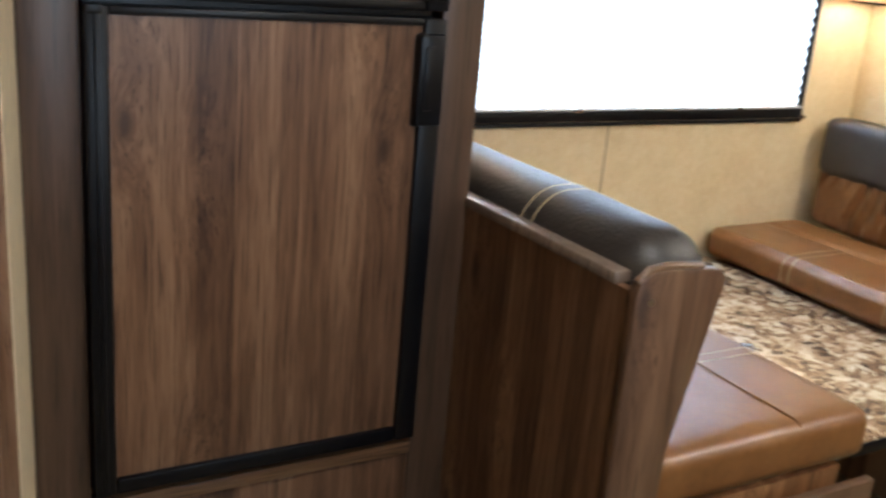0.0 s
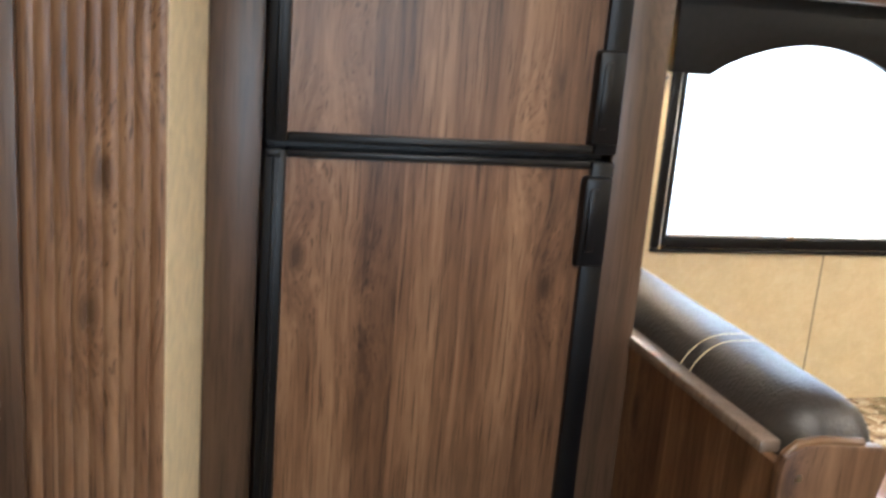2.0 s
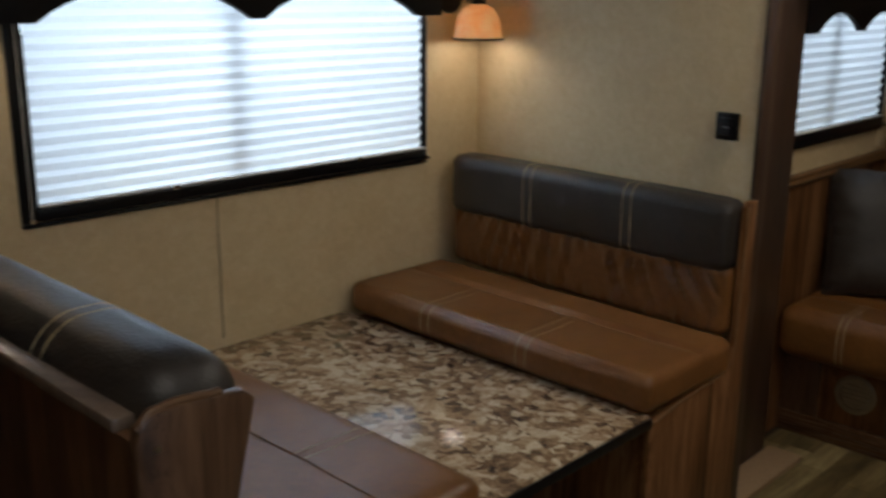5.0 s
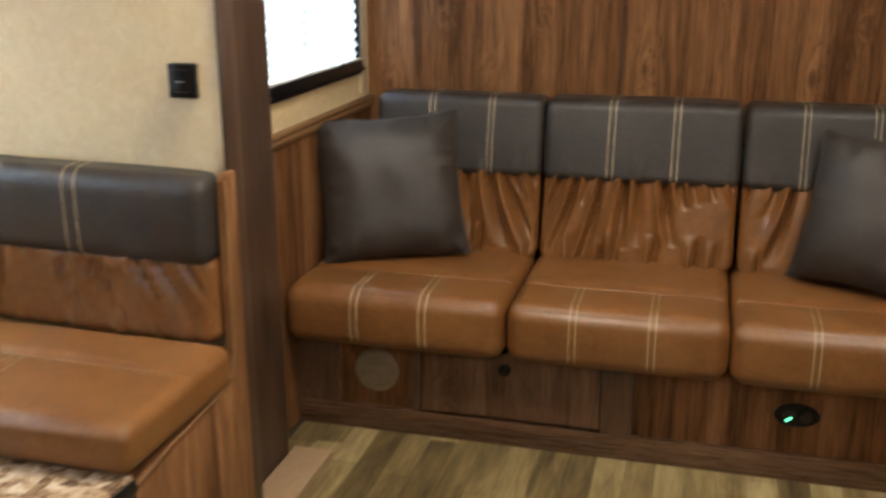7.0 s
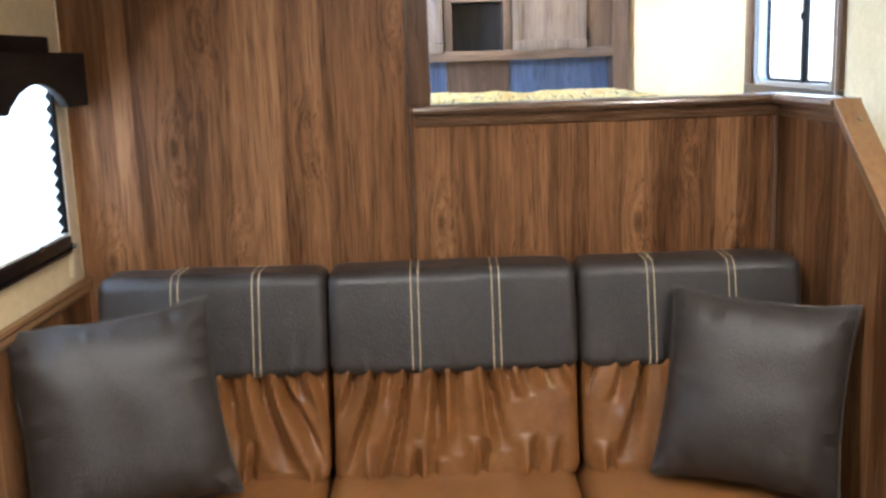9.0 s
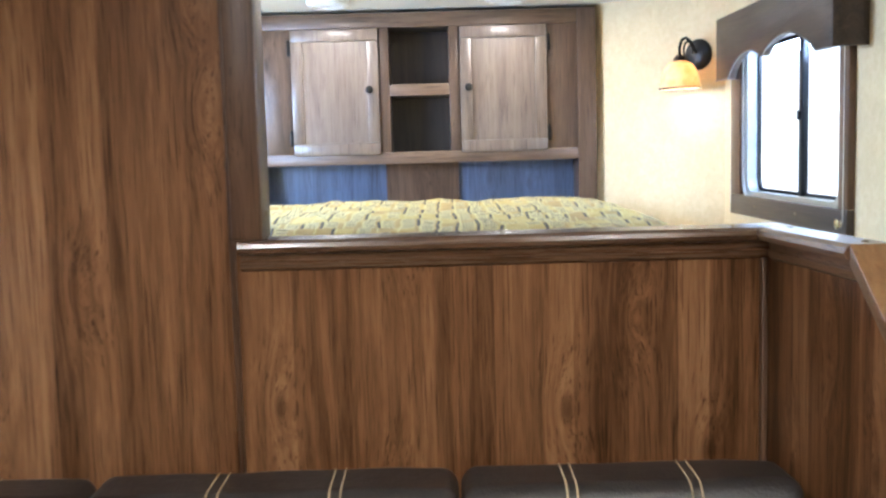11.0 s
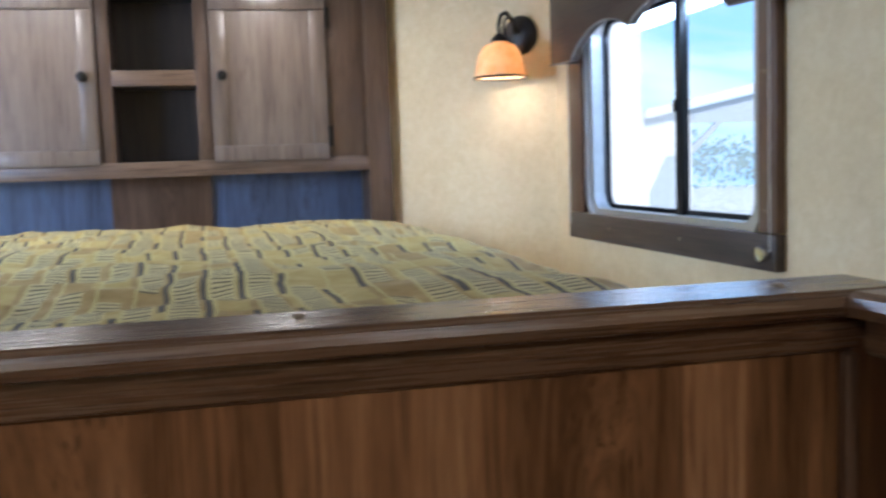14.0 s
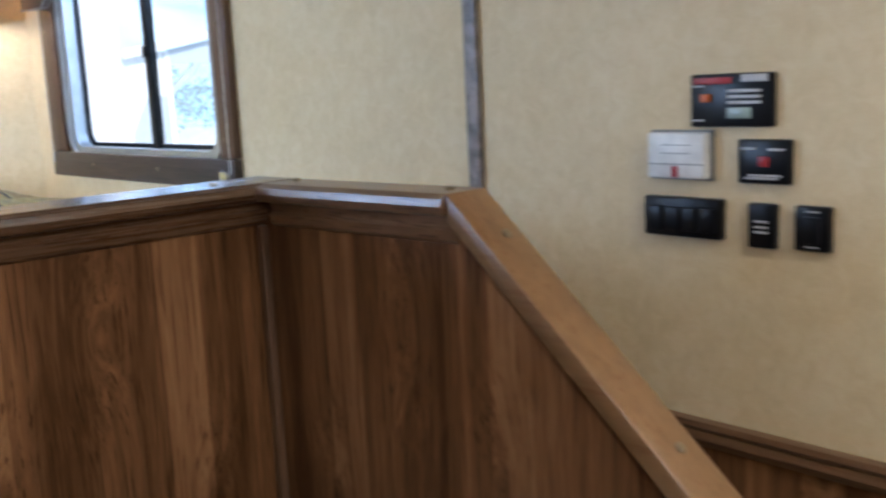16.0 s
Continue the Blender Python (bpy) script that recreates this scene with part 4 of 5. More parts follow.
dinette_bench(True)
dinette_bench(False)
t = thing("dinette_table", "lowered dinette table with brown granite-pattern laminate top", "table", (-1.2, 0.8, 0))
part("tabletop", box(-1.806, -0.665, 0.46, 1.16, 0.445, 0.478, 0.006), "table_stone", t)
part("edge_band", box(-0.6645, -0.658, 0.5, 1.155, 0.447, 0.474, 0.002), "black_plastic", t, "black edge band")
part("support_rail", box(-1.79, -0.68, 1.166, 1.185, 0.42, 0.444, 0.002), "trim_wood", t)
part("support_rail", box(-1.79, -0.68, 0.446, 0.462, 0.42, 0.444, 0.002), "trim_wood", t)
for x in (-1.5, -1.0):
    part("leg", lathe([(0.055, 0.001), (0.055, 0.012), (0.028, 0.02), (0.028, 0.43), (0.05, 0.436), (0.05, 0.4445)], pose(x, 0.82, 0), 20), "dark_metal", t)
sw = thing("wall_switch", "black square wall switch with one rocker", "switch", (-0.787, 1.668, 1.128))
part("plate", box(-0.819, -0.755, 1.652, 1.672, 1.091, 1.165, 0.004), "black_plastic", sw)
part("rocker", prism([(1.652, 1.104), (1.6445, 1.106), (1.649, 1.129), (1.6455, 1.151), (1.652, 1.153)], 0, -0.805, -0.769, 0.001), "black_plastic", sw)
part("mark", box(-0.797, -0.777, 1.6455, 1.6475, 1.126, 1.1285), "grey_plastic", sw)

# overhead cabinet in the slide-out
oc = thing("overhead_cabinet", "brown overhead cabinet with lift-up oak doors", "cabinet", (-1.5, 0.7, 1.6))
part("face_frame", box(-1.52, -1.5, -0.255, 1.735, 1.6, 1.645, 0.002), "trim_wood_y", oc)
part("face_frame", box(-1.52, -1.5, -0.255, 1.735, 2.02, CEIL, 0.002), "trim_wood_y", oc)
for y0, y1 in ((-0.255, 0.12), (0.71, 0.955), (1.55, 1.735)):
    part("stile", box(-1.52, -1.5, y0, y1, 1.6455, 2.0195, 0.002), "case_wood", oc)
part("bottom", box(-1.806, -1.521, -0.255, 1.735, 1.603, 1.618), "trim_wood_y", oc)


def lift_door(y0, y1):
    d = part("door", box(-1.51, -1.4945, y0 + 0.045, y1 - 0.045, 1.69, 1.985), "door_wood_y", oc)
    # dark plate a little larger than the door, painting its shadow outline
    part("reveal", box(-1.4998, -1.4972, y0 - 0.011, y1 + 0.011, 1.633, 2.039), "recess_shade_wood", oc)
    for a in ((y0, y1, 1.642, 1.69), (y0, y1, 1.985, 2.03)):
        part("rail", box(-1.512, -1.488, a[0], a[1], a[2], a[3], 0.004), "door_wood_y", d)
    for a in ((y0, y0 + 0.045), (y1 - 0.045, y1)):
        part("stile", box(-1.512, -1.4885, a[0], a[1], 1.6905, 1.9845, 0.003), "door_wood_y", d)
    part("knob", lathe([(0.0005, 0), (0.009, 0), (0.006, 0.008), (0.007, 0.012), (0.015, 0.017), (0.014, 0.025), (0.006, 0.028), (0.0005, 0.028)], pose(-1.488, (y0 + y1) / 2, 1.672, 0, 90, 0), 16), "dark_metal", d)
    for y in (y0 - 0.028, y1 + 0.02):
        part("hinge", box(-1.5, -1.494, y - 0.008, y + 0.008, 1.72, 1.76, 0.002), "dark_metal", d)


lift_door(0.125, 0.705)
lift_door(0.96, 1.545)


sc = thing("overhead_cabinet", "brown overhead cabinet above side window", "cabinet", (-0.66, 2.4, 1.71))
part("carcass", box(-0.858, -0.502, 1.775, 3.062, 1.718, CEIL - 0.001), "case_wood", sc)
part("bottom_rail", box(-0.501, -0.48, 1.775, 3.062, 1.71, 1.76, 0.002), "trim_wood_y", sc)
for y0, y1 in ((1.775, 1.83), (2.39, 2.45), (3.0, 3.062)):
    part("stile", box(-0.501, -0.4805, y0, y1, 1.7605, CEIL - 0.001, 0.002), "case_wood", sc)
for y0, y1 in ((1.82, 2.4), (2.44, 3.01)):
    part("door", box(-0.48, -0.462, y0, y1, 1.752, 2.07, 0.003), "door_wood_y", sc)

# ---- wall sconces ----
def sconce(wall, out, watts=3.0):
    """A sconce with its plate at wall, reaching along out."""
    o = Vector(out).normalized()
    w = Vector(wall)
    s = thing("wall_sconce", "lit wall sconce with amber glass bell shade and dark bronze arm", "wall lamp", wall, "amber sconces")
    q = o.to_track_quat("Z", "Y").to_matrix().to_4x4()
    part("back_plate", lathe([(0.0008, 0.0), (0.062, 0.0), (0.062, 0.006), (0.055, 0.014), (0.022, 0.021), (0.0008, 0.021)], Matrix.Translation(w) @ q, 28), "dark_metal", s)
    c = w + o * 0.13 + Vector((0, 0, -0.1))
    arm = [w + o * 0.01, w + o * 0.035 + Vector((0, 0, 0.02)), w + o * 0.06 + Vector((0, 0, 0.05)), w + o * 0.09 + Vector((0, 0, 0.062)), w + o * 0.118 + Vector((0, 0, 0.052)), w + o * 0.134 + Vector((0, 0, 0.02)), w + o * 0.13 + Vector((0, 0, -0.012))]
    pts = []
    for a, b2 in zip(arm, arm[1:]):
        pts += [a.lerp(b2, k / 3) for k in range(3)]
    part("arm", tube(pts + [arm[-1]], 0.006, 8), "dark_metal", s)
    curl = [w + o * (0.075 + 0.03 * math.cos(a)) + Vector((0, 0, 0.012 + 0.036 * math.sin(a))) for a in [radians(200 - 24 * k) for k in range(13)]]
    part("scroll", tube(curl, 0.004, 7), "dark_metal", s)
    part("cap", lathe([(0.0008, 0.092), (0.014, 0.092), (0.024, 0.082), (0.026, 0.07), (0.0008, 0.07)], Matrix.Translation(c), 20), "dark_metal", s)
    prof = [(0.022, 0.07), (0.048, 0.058), (0.064, 0.035), (0.072, 0.005), (0.077, -0.025), (0.082, -0.04)]
    sh = lathe([(0.0225, 0.066)] + prof + [(r - 0.004, z) for r, z in prof[::-1]][:-1] + [(0.02, 0.064)], Matrix.Translation(c), 32, None, False)
    part("shade", sh, "amber_glass", s, "amber glass bell shade")
    part("rim", lathe([(0.0775, -0.036), (0.0835, -0.036), (0.0845, -0.039), (0.083, -0.042), (0.078, -0.041), (0.0775, -0.036)], Matrix.Translation(c), 32, None, False), "dark_metal", s, "thin dark rim")
    part("bulb", lathe([(0.0008, 0.06), (0.016, 0.055), (0.018, 0.035), (0.024, 0.022), (0.022, 0.008), (0.012, 0.0), (0.0008, -0.002)], Matrix.Translation(c), 16), "bulb_glow", s)
    lamp("sconce_lamp", "POINT", Matrix.Translation(c + Vector((0, 0, -0.014))), watts, AMBER, 0.024)
    return s


SCONCE_W = 2.5
sconce((-1.809, 1.635, 1.465), (1, 0, 0), SCONCE_W)
sconce((-1.809, -0.015, 1.53), (1, 0, 0), SCONCE_W)
sconce((1.45, 5.34, 1.835), (-0.75, -0.66, 0), 1.8)


# ---- sofa ----
so = thing("sofa", "three-seat sofa with tan leather seats and dark-topped gathered back", "sofa", (0.05, 2.6, 0))
part("base", box(-0.85, 0.976, 2.34, 3.0, 0.0, 0.297, 0.003), "wall_wood", so, "walnut storage base")
part("kick_board", box(-0.85, 0.976, 2.318, 2.3395, 0.0, 0.075, 0.003), "trim_wood_x", so)
for x0, x1 in ((-0.85, -0.72), (-0.49, -0.46), (0.07, 0.16), (0.88, 0.976)):
    part("stile", box(x0, x1, 2.322, 2.3395, 0.0755, 0.296, 0.002), "trim_wood", so)
hd = part("hatch", box(-0.458, 0.068, 2.32, 2.3395, 0.085, 0.29, 0.004), "panel_wood", so, "storage hatch door")
part("lock", lathe([(0.0005, 0), (0.018, 0), (0.017, 0.008), (0.008, 0.012), (0.0005, 0.012)], pose(-0.207, 2.32, 0.24, 90, 0, 0), 18), "black_plastic", hd)
XS = [-0.85, -0.195, 0.404, 0.955]
for i in range(3):
    x0, x1 = XS[i] + (0.0 if i == 0 else 0.002), XS[i + 1] - 0.002
    s = cushion_map(x0, x1, 2.232, 2.83, 0.298, 0.47, 0.045, 0.045, 0, 20 + i, crease=-0.18)
    seat = part("seat_cushion", cushion(s, 56), "tan_leather", so)
    part("seam", tube([s((px / 20, -0.18, 1)) + Vector((0, 0, 0.001)) for px in range(-19, 20)], 0.003, 6), "tan_leather", seat)
    for px in ((-0.207, 0.193), (-0.243, 0.216), (-0.152, 0.348))[i]:
        bench_stitches(s, seat, px, [(1, -1, -0.95, 1), (2, 1, -1, -0.18)])
    bx0 = -0.735 if i == 0 else XS[i] + 0.004 + (0.008 if i else 0)
    bx1 = XS[i + 1] - 0.004 + (0.012 if i < 2 else 0)
    lo = cushion_map(bx0 + 0.004, bx1 - 0.004, 2.73, 2.93, 0.455, 0.735, 0.03, 0.05, 0.044, 40 + 5 * i, 0.22)
    part("lower_backrest", cushion(lo, 104), "tan_leather", so, "gathered tan leather lower back")
    up = cushion_map(bx0, bx1, 2.765, 2.9, 0.712, 0.953, 0.028, 0.02, 0.009, 30 + i, 0.22, 0.8, (-1,))
    ub = part("upper_backrest", cushion(up, 60), "dark_leather", so, "dark charcoal leather upper back")
    for px in ((-0.2, 0.258), (-0.194, 0.226), (-0.235, 0.235))[i]:
        bench_stitches(up, ub, px, [(1, -1, -0.95, 1), (2, 1, -1, 0.6)])
vt = thing("heater_vent", "round beige furnace vent in sofa base", "vent", (-0.6, 2.33, 0.19))
part("flange", lathe([(0.046, 0.0), (0.068, 0.0), (0.068, 0.006), (0.06, 0.012), (0.05, 0.012), (0.046, 0.004)], pose(-0.6, 2.339, 0.19, 90, 0, 0), 32), "beige_plastic", vt)
part("duct", lathe([(0.0008, 0.0), (0.0475, 0.0), (0.0475, 0.003), (0.0008, 0.003)], pose(-0.6, 2.339, 0.19, 90, 0, 0), 28), "grey_plastic", vt)
for k in range(-2, 3):
    part("louvre", box(-0.6 - 0.044, -0.6 + 0.044, 2.33, 2.337, 0.19 + k * 0.016 - 0.003, 0.19 + k * 0.016 + 0.002, 0.001), "beige_plastic", vt)
so2 = thing("power_socket", "black oval socket plate with green light", "socket", (0.595, 2.33, 0.19))
part("plate", lathe([(0.0008, 0.0), (0.034, 0.0), (0.034, 0.005), (0.03, 0.009), (0.0008, 0.009)], pose(0.595, 2.339, 0.19) @ Matrix.Diagonal((1.75, 1, 1, 1)) @ pose(0, 0, 0, 90, 0, 0), 32), "black_plastic", so2)
for x in (0.574, 0.617):
    part("port", lathe([(0.012, 0.0), (0.017, 0.0), (0.016, 0.007), (0.012, 0.007)], pose(x, 2.331, 0.19, 90, 0, 0), 18), "dark_void", so2)
part("indicator", tube([(0.567, 2.324, 0.176), (0.58, 2.324, 0.187)], 0.0032, 6), "led_green", so2, "green indicator light")


def pillow(w, h, t, m, seed):
    bm = bmesh.new()
    N = 44
    grid = {}
    for sgn in (-1, 1):
        for i in range(N + 1):
            for j in range(N + 1):
                u, v = math.sin((2 * i / N - 1) * math.pi / 2), math.sin((2 * j / N - 1) * math.pi / 2)
                e = max(0, (1 - u ** 4)) ** 0.62 * max(0, (1 - v ** 4)) ** 0.62
                x = w / 2 * u * (1 - 0.075 * (1 - abs(v) ** 2.0))
                z = h / 2 * v * (1 - 0.075 * (1 - abs(u) ** 2.0))
                edge = max(abs(u), abs(v))
                pucker = 0.026 * noise.noise(Vector((x * (34 if abs(v) > abs(u) else 14), z * (14 if abs(v) > abs(u) else 34), seed))) * edge ** 4 * max(0.0, 1 - edge ** 14) + 0.01 * noise.noise(Vector((x * 9, z * 9, seed + 2)))
                y = sgn * (t / 2 * e) + pucker * (1 if e > 0.01 else 0.5) * (sgn if e > 0.01 else 1)
                z += 0.006 * noise.noise(Vector((x * 14, 3, seed))) * abs(v) ** 3
                border = i in (0, N) or j in (0, N)
                if border and (0, i, j) in grid:
                    grid[sgn, i, j] = grid[0, i, j]
                    continue
                vert = bm.verts.new((x, y, z))
                grid[sgn, i, j] = vert
                if border:
                    grid[0, i, j] = vert
    for sgn in (-1, 1):
        for i in range(N):
            for j in range(N):
                bm.faces.new((grid[sgn, i, j], grid[sgn, i + 1, j], grid[sgn, i + 1, j + 1], grid[sgn, i, j + 1]))
    bmesh.ops.recalc_face_normals(bm, faces=bm.faces[:])
    rim = [grid[0, i, 0].co.copy() for i in range(N + 1)] + [grid[0, N, j].co.copy() for j in range(1, N + 1)] + [grid[0, i, N].co.copy() for i in range(N - 1, -1, -1)] + [grid[0, 0, j].co.copy() for j in range(N - 1, -1, -1)]
    p = thing("throw_pillow", "plump dark brown leather throw pillow on sofa", "pillow", m.translation, "sofa pillows")
    bm.transform(m)
    part("cover", bm, "pillow_leather", p)
    part("piping", tube([m @ c for c in rim], 0.0035, 6), "pillow_leather", p)
    return p


pillow(0.45, 0.455, 0.17, pose(-0.63, 2.6, 0.69, -17, -4, 20), 1.0)
pillow(0.405, 0.435, 0.17, pose(0.778, 2.6, 0.69, -17, 3, -25), 6.0)


# ---- bed ----
bed = thing("bed", "mattress with olive and yellow patterned bedspread", "bed", (0.1, 4.3, 1.05))
bm = bmesh.new()
NX, NY = 90, 110
bx0, bx1, by0, by1 = -0.84, 1.2, 3.17, 5.62
vs = {}
for i in range(NX + 1):
    for j in range(NY + 1):
        u, v = i / NX, j / NY
        x, y = bx0 + (bx1 - bx0) * u, by0 + (by1 - by0) * v
        ed = min((x - bx0) / 0.09, (bx1 - x) / 0.3, (y - by0) / 0.1, (by1 - y) / 0.14, 1.0)
        drop = (1 - math.sqrt(max(0, 1 - (1 - max(ed, 0)) ** 2)))
        z = 1.262 - 0.17 * drop + 0.012 * noise.noise(Vector((x * 3, y * 3, 1))) + 0.013 * (1 - abs(noise.noise(Vector((x * 1.3 + 4, y * 5.5, 8)))) * 2.2) + 0.009 * noise.noise(Vector((x * 9, y * 7, 5))) + 0.004 * noise.noise(Vector((x * 25, y * 20, 2)))
        vs[i, j] = bm.verts.new((x, y, z))
for i in range(NX):
    for j in range(NY):
        bm.faces.new((vs[i, j], vs[i + 1, j], vs[i + 1, j + 1], vs[i, j + 1]))
part("bedspread", bm, "bed_fabric", bed, "olive, yellow and grey patterned bedspread")
part("mattress", box(-0.83, 1.17, 3.19, 5.6, 1.051, 1.14, 0.03), "pale_sheet", bed)

# headboard cabinet
hc = thing("headboard_cabinet", "brown headboard cabinet with two doors and open cubbies", "cabinet", (0.3, 5.7, 1.05))
y0c, y1c = 5.7, 5.738
part("stile", box(-0.49, -0.4, 5.69, y1c, 1.05, 2.085, 0.002), "case_wood", hc)
part("stile", box(1.008, 1.09, 5.69, y1c, 1.05, 2.085, 0.002), "case_wood", hc)
part("face_panel", box(-0.3995, -0.25, 5.7, y1c, 1.4755, 2.02, 0.001), "case_wood", hc)
part("face_panel", box(0.875, 1.0075, 5.7, y1c, 1.4755, 2.02, 0.001), "case_wood", hc)
part("top_rail", box(-0.3995, 1.0075, 5.692, y1c, 2.0205, 2.085, 0.002), "case_wood_x", hc)
part("bottom_rail", box(-0.3995, 1.0075, 5.692, y1c, 1.425, 1.475, 0.002), "case_wood_x", hc)
part("shelf_rail", box(0.18, 0.443, 5.696, 5.735, 1.722, 1.772, 0.002), "case_wood_x", hc)
for x0, x1 in ((0.135, 0.1795), (0.4435, 0.49)):
    part("stile", box(x0, x1, 5.696, y1c, 1.4755, 2.02, 0.002), "case_wood", hc)
# outer recess panels have blue daylight painted in; the middle one stays brown
part("back_panel", box(-0.4, 0.1445, 5.86, 5.87, 1.05, 1.425), "blue_daylit_wood", hc, "recess panel with blue daylight in its colour")
part("back_panel", box(0.145, 0.478, 5.845, 5.87, 1.05, 1.425), "trim_wood", hc)
part("back_panel", box(0.4785, 1.008, 5.86, 5.87, 1.05, 1.425), "blue_daylit_wood", hc, "recess panel with blue daylight in its colour")
part("underside", box(-0.4, 1.008, 5.739, 5.87, 1.4255, 1.44), "case_wood", hc)
for x0, x1 in ((-0.49, -0.4005), (1.0085, 1.09)):
    part("side_panel", box(x0, x1, 5.7385, 5.87, 1.05, 2.08), "case_wood", hc)
part("carcass", box(-0.25, 0.1345, 5.715, 5.738, 1.476, 2.02), "case_wood", hc)
part("carcass", box(0.4905, 0.8745, 5.715, 5.738, 1.476, 2.02), "case_wood", hc)
# cubby insides use the darkened wood, so recess shade is painted in
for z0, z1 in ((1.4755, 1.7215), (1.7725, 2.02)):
    part("cubby_back", box(0.18, 0.443, 5.9, 5.905, z0, z1), "recess_shade_wood", hc)
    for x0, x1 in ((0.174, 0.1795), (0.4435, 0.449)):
        part("cubby_side", box(x0, x1, 5.739, 5.9, z0, z1), "recess_shade_wood", hc)
    part("cubby_floor", box(0.1795, 0.4435, 5.739, 5.9, z0 - 0.006, z0 - 0.0005), "recess_shade_wood", hc)
    part("cubby_top", box(0.1795, 0.4435, 5.739, 5.9, z1 + 0.0005, z1 + 0.006), "recess_shade_wood", hc)


def cupboard_door(x0, x1, knob_x, hinge_x):
    d = part("door", box(x0 + 0.05, x1 - 0.05, 5.69, 5.7, 1.52, 1.965), "door_wood", hc, "oak-finish recessed panel door")
    for z0, z1 in ((1.468, 1.52), (1.965, 2.017)):
        part("rail", box(x0, x1, 5.677, 5.699, z0, z1, 0.004), "door_wood", d)
    for a, c in ((x0, x0 + 0.05), (x1 - 0.05, x1)):
        part("stile", box(a, c, 5.6775, 5.6995, 1.5205, 1.9645, 0.003), "door_wood", d)
    part("knob", lathe([(0.0005, 0), (0.01, 0), (0.007, 0.008), (0.008, 0.012), (0.018, 0.018), (0.017, 0.027), (0.007, 0.031), (0.0005, 0.031)], pose(knob_x, 5.678, 1.75, 90, 0, 0), 18), "dark_metal", d)
    for z in (1.545, 1.94):
        part("hinge", box(hinge_x - 0.007, hinge_x + 0.007, 5.682, 5.693, z - 0.035, z + 0.035, 0.002), "dark_metal", d)


cupboard_door(-0.25, 0.133, 0.092, -0.258)
cupboard_door(0.492, 0.872, 0.527, 0.88)


# ---- controls on the east wall ----
def panel(name, label, y0, y1, z0, z1, d=0.012, mat="black_plastic"):
    p = thing(name, label, name.replace("_", " "), (1.53, (y0 + y1) / 2, z0))
    part("face", box(1.53 - d, 1.53, y0, y1, z0, z1, 0.003), mat, p)
    return p


def on(p, name, y0, y1, z0, z1, mat, d=0.012, t=0.002, label=""):
    return part(name, box(1.53 - d - t, 1.53 - d, y0, y1, z0, z1, min(0.0008, t / 3)), mat, p, label)


p = panel("monitor_panel", "black tank monitor panel with orange switch and printed labels", 2.643, 2.771, 1.362, 1.436)
on(p, "title_bar", 2.705, 2.765, 1.422, 1.431, "red_plastic", label="red printed bar")
on(p, "title_bar", 2.65, 2.69, 1.424, 1.434, "print_white", label="white printed bar")
on(p, "switch_rocker", 2.738, 2.752, 1.397, 1.408, "orange_plastic", t=0.006, label="orange rocker switch")
for z in (1.41, 1.402, 1.394):
    on(p, "text_bar", 2.66, 2.712, z, z + 0.004, "print_white")
on(p, "display", 2.675, 2.712, 1.374, 1.389, "lcd_grey", label="small grey display")
on(p, "text_bar", 2.748, 2.767, 1.418, 1.4205, "print_white")
on(p, "text_bar", 2.748, 2.767, 1.37, 1.3725, "print_white")
p = panel("thermostat", "white wall thermostat with red slider", 2.741, 2.838, 1.288, 1.354, 0.024, "white_plastic")
part("back_plate", box(1.521, 1.5299, 2.7375, 2.8415, 1.2845, 1.3575, 0.002), "grey_plastic", p)
on(p, "groove", 2.743, 2.836, 1.308, 1.3095, "grey_plastic", 0.024, 0.001)
on(p, "slider", 2.786, 2.794, 1.29, 1.306, "red_plastic", 0.024, 0.004, "red slider")
for z in (1.336, 1.324):
    on(p, "text_bar", 2.765, 2.815, z, z + 0.0012, "grey_plastic", 0.024, 0.0006)
p = panel("slide_switch_panel", "black switch plate with red button and white print", 2.617, 2.695, 1.284, 1.345)
on(p, "button", 2.649, 2.662, 1.308, 1.322, "red_plastic", t=0.004, label="dark red button")
for a in ((2.625, 2.65, 1.33), (2.668, 2.69, 1.331), (2.635, 2.685, 1.29), (2.63, 2.68, 1.294)):
    on(p, "text_bar", a[0], a[1], a[2], a[2] + 0.003, "print_white")
p = panel("switch_panel", "black four-rocker light switch panel", 2.72, 2.851, 1.2, 1.259, 0.016)
for k in range(4):
    y = 2.735 + k * 0.029
    on(p, "rocker", y - 0.008, y + 0.018, 1.21, 1.245, "black_plastic", 0.016, 0.007)
p = panel("dimmer_switch", "narrow black dimmer switch with white marks", 2.637, 2.68, 1.194, 1.257)
for z in (1.215, 1.222, 1.23):
    on(p, "text_bar", 2.648, 2.67, z, z + 0.003, "print_white")
p = panel("rocker_switch", "black rectangular rocker switch plate", 2.56, 2.611, 1.196, 1.257)
on(p, "rocker", 2.574, 2.597, 1.207, 1.243, "black_plastic", t=0.005)
on(p, "text_bar", 2.575, 2.595, 1.249, 1.251, "print_white")
on(p, "text_bar", 2.575, 2.595, 1.201, 1.203, "print_white")

# ---- outdoors ----
structure("ground", box(-1500, 1500, -1500, 1500, -0.95, -0.9), "gravel", "pale gravel lot outside", "ground")
bm = bmesh.new()
ring = [[bm.verts.new((75 * math.cos(radians(6 * k)), 75 * math.sin(radians(6 * k)), z)) for k in range(60)] for z in (-0.9, 48)]
for k in range(60):
    bm.faces.new((ring[0][k], ring[0][(k + 1) % 60], ring[1][(k + 1) % 60], ring[1][k]))
structure("backdrop", bm, "haze_glow", "pale hazy bright horizon sky with thin cloud", "backdrop")
hs = thing("white_building", "sunlit white building with low side wall outside", "building", (5, 14, -0.9))
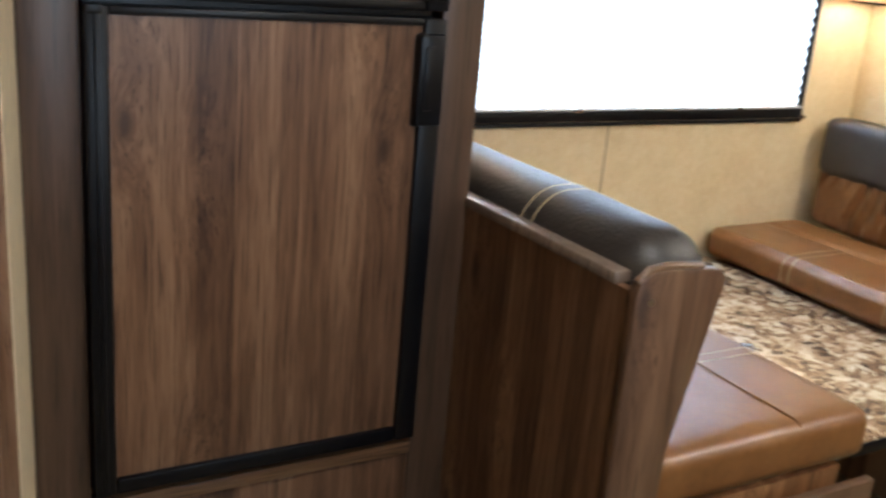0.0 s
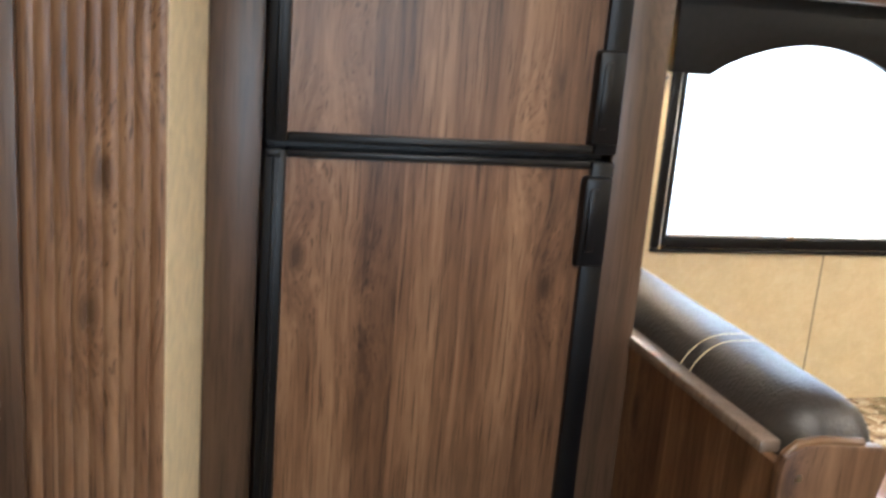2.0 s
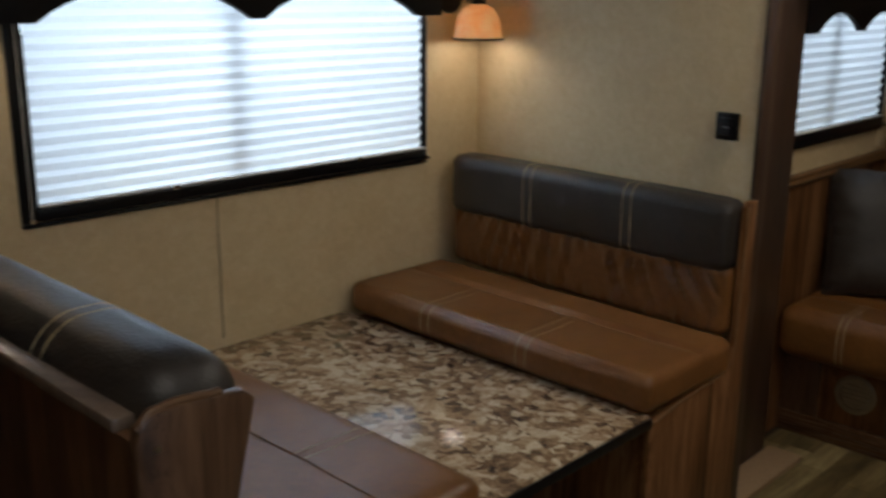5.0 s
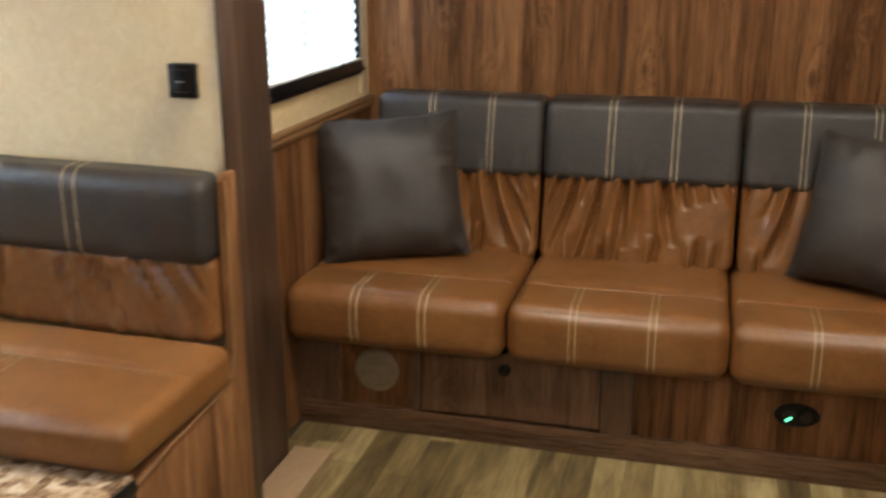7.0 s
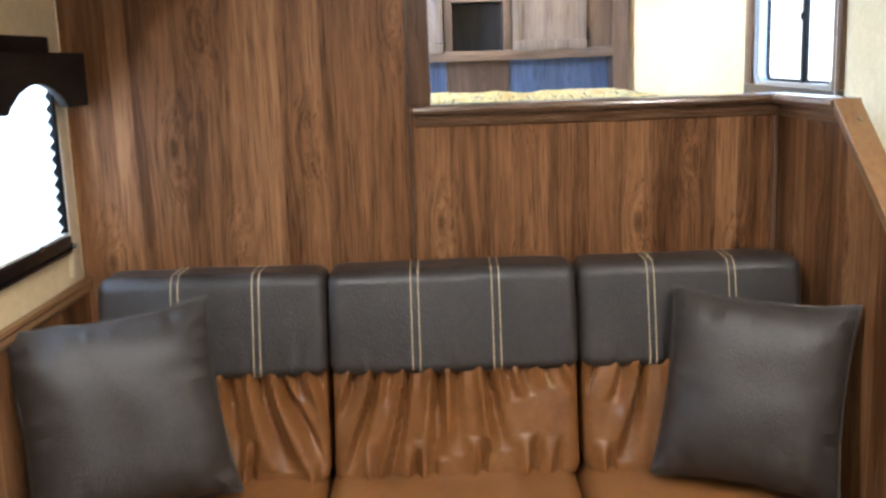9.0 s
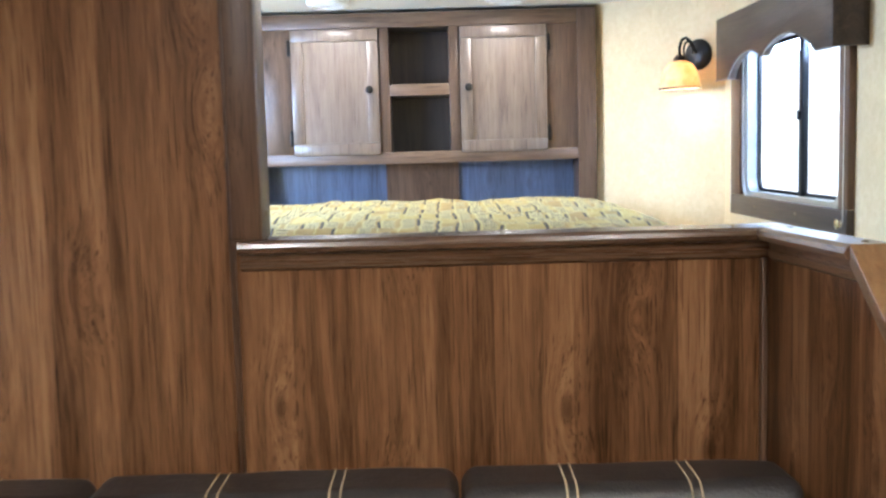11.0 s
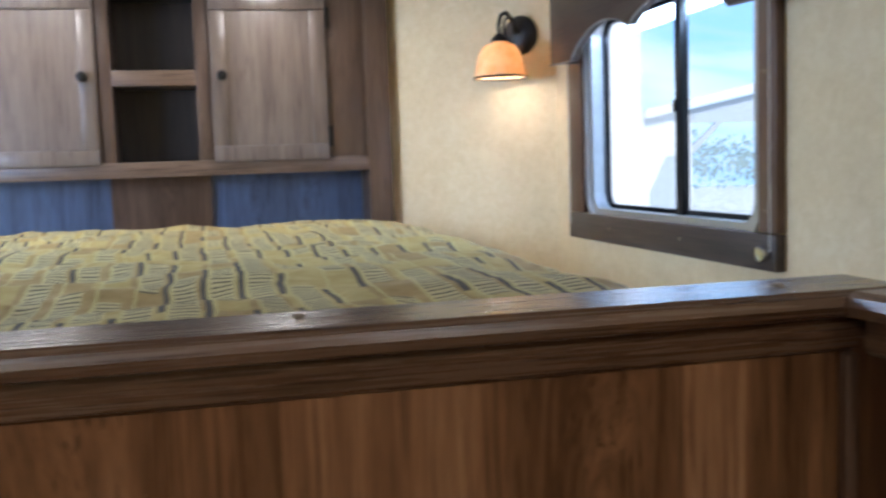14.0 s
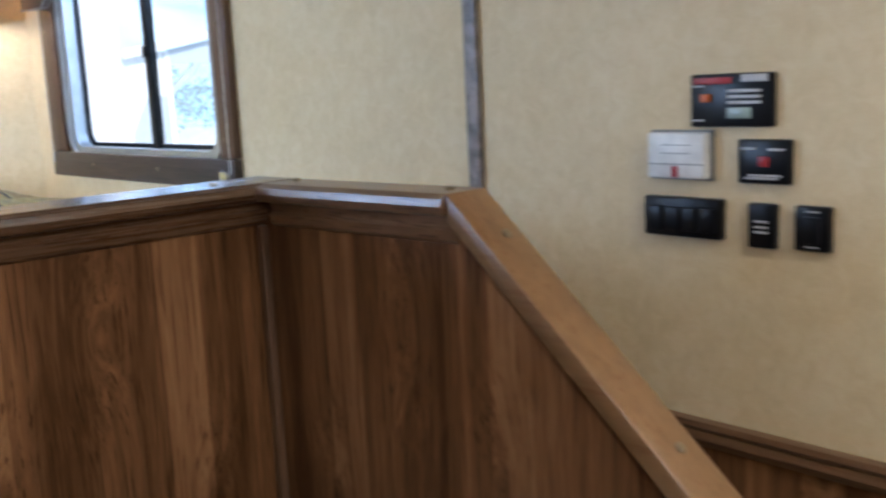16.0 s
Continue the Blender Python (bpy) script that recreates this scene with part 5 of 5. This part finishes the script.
part("wall", box(-2.0, 5.98, 14.0, 20.0, -0.9, 4.6), "building_white", hs)
part("side_wall", box(5.981, 6.58, 14.02, 16.0, -0.9, 2.0), "building_white", hs)
# gable shade on the side wall, built as a grey panel
part("door", prism([(6.08, -0.9), (6.08, 0.95), (6.32, 1.42), (6.57, 1.42), (6.57, -0.9)], 1, 14.0, 14.019), "shade_grey", hs, "pale grey panel painting the gable's shade")
cp = thing("carport", "white carport with sloping roof edge and braced post", "carport", (7.0, 14, -0.9))
part("roof", prism([(5.99, 1.9), (13.0, 3.3), (13.0, 3.42), (5.99, 2.02)], 1, 13.9, 13.99), "building_white", cp)
# beam and brace are grey to paint the shadow under the roof edge
part("beam", prism([(6.66, 1.83), (13.0, 1.83), (13.0, 3.28), (6.66, 2.01)], 1, 14.0, 14.06), "shade_grey", cp)
part("post", box(6.6, 6.68, 14.0, 14.08, -0.9, 1.99, 0.01), "building_white", cp)
part("brace", prism([(6.681, 1.42), (6.681, 1.53), (7.02, 1.829), (7.13, 1.829)], 1, 14.0, 14.06), "shade_grey", cp)
rng = random.Random(11)
woods = bmesh.new()
for k in range(5600):
    x, y = rng.uniform(12, 60), rng.uniform(52, 66)
    top = 3.4 + 1.5 * noise.noise(Vector((x * 0.22, y * 0.1, 3))) + 0.7 * noise.noise(Vector((x * 0.8, y * 0.2, 5)))
    z = -0.9 + top * rng.random() ** 0.7
    if noise.noise(Vector((x * 0.5, y * 0.2, z * 0.6))) < -0.12:
        continue
    u = Vector((rng.uniform(-1, 1), rng.uniform(-1, 1), rng.uniform(-1, 1))).normalized() * 0.24
    w = u.cross(Vector((rng.uniform(-1, 1), rng.uniform(-1, 1), rng.uniform(-1, 1)))).normalized() * 0.13
    c = Vector((x, y, z))
    woods.faces.new([woods.verts.new(c - u), woods.verts.new(c + w), woods.verts.new(c + u), woods.verts.new(c - w)])
# the woods' paleness is emission imitating distance haze
solid("far_trees", woods, "woods_haze_glow", "far green woods beyond the lot, paled by a painted haze glow", "trees", kind="stuff")

# ---- floor planks ----
PW = 0.082
plank_mesh = {}
floor_ob = bpy.data.objects["floor"]
rng = random.Random(5)
rest = bmesh.new()
for i in range(int(3.45 / PW)):
    x0 = -1.9 + i * PW
    y = -2.34 - rng.uniform(0, 0.5)
    while y < 3.06:
        ln = rng.choice((0.28, 0.4, 0.52, 0.66))
        ya, yb = max(y, -2.34), min(y + ln, 3.06)
        outside = x0 < -0.9 and (ya > 1.68 or yb < -1.1)
        if yb - ya > 0.02 and not outside:
            near = -0.75 < x0 < 1.0 and 1.1 < yb and ya < 2.34
            bmx = box(x0 + 0.0006, x0 + PW - 0.0006, ya + 0.0006, yb - 0.0006, -0.004, 0.0)
            if near:
                ob = new("plank", mesh("plank", bmx, "floor_plank", False))
                ob.parent = floor_ob
            else:
                join(rest, bmx)
        y += ln
ob = new("planks", mesh("planks", rest, "floor_plank", False))
ob.parent = floor_ob
tagged(ob, kind="stuff")
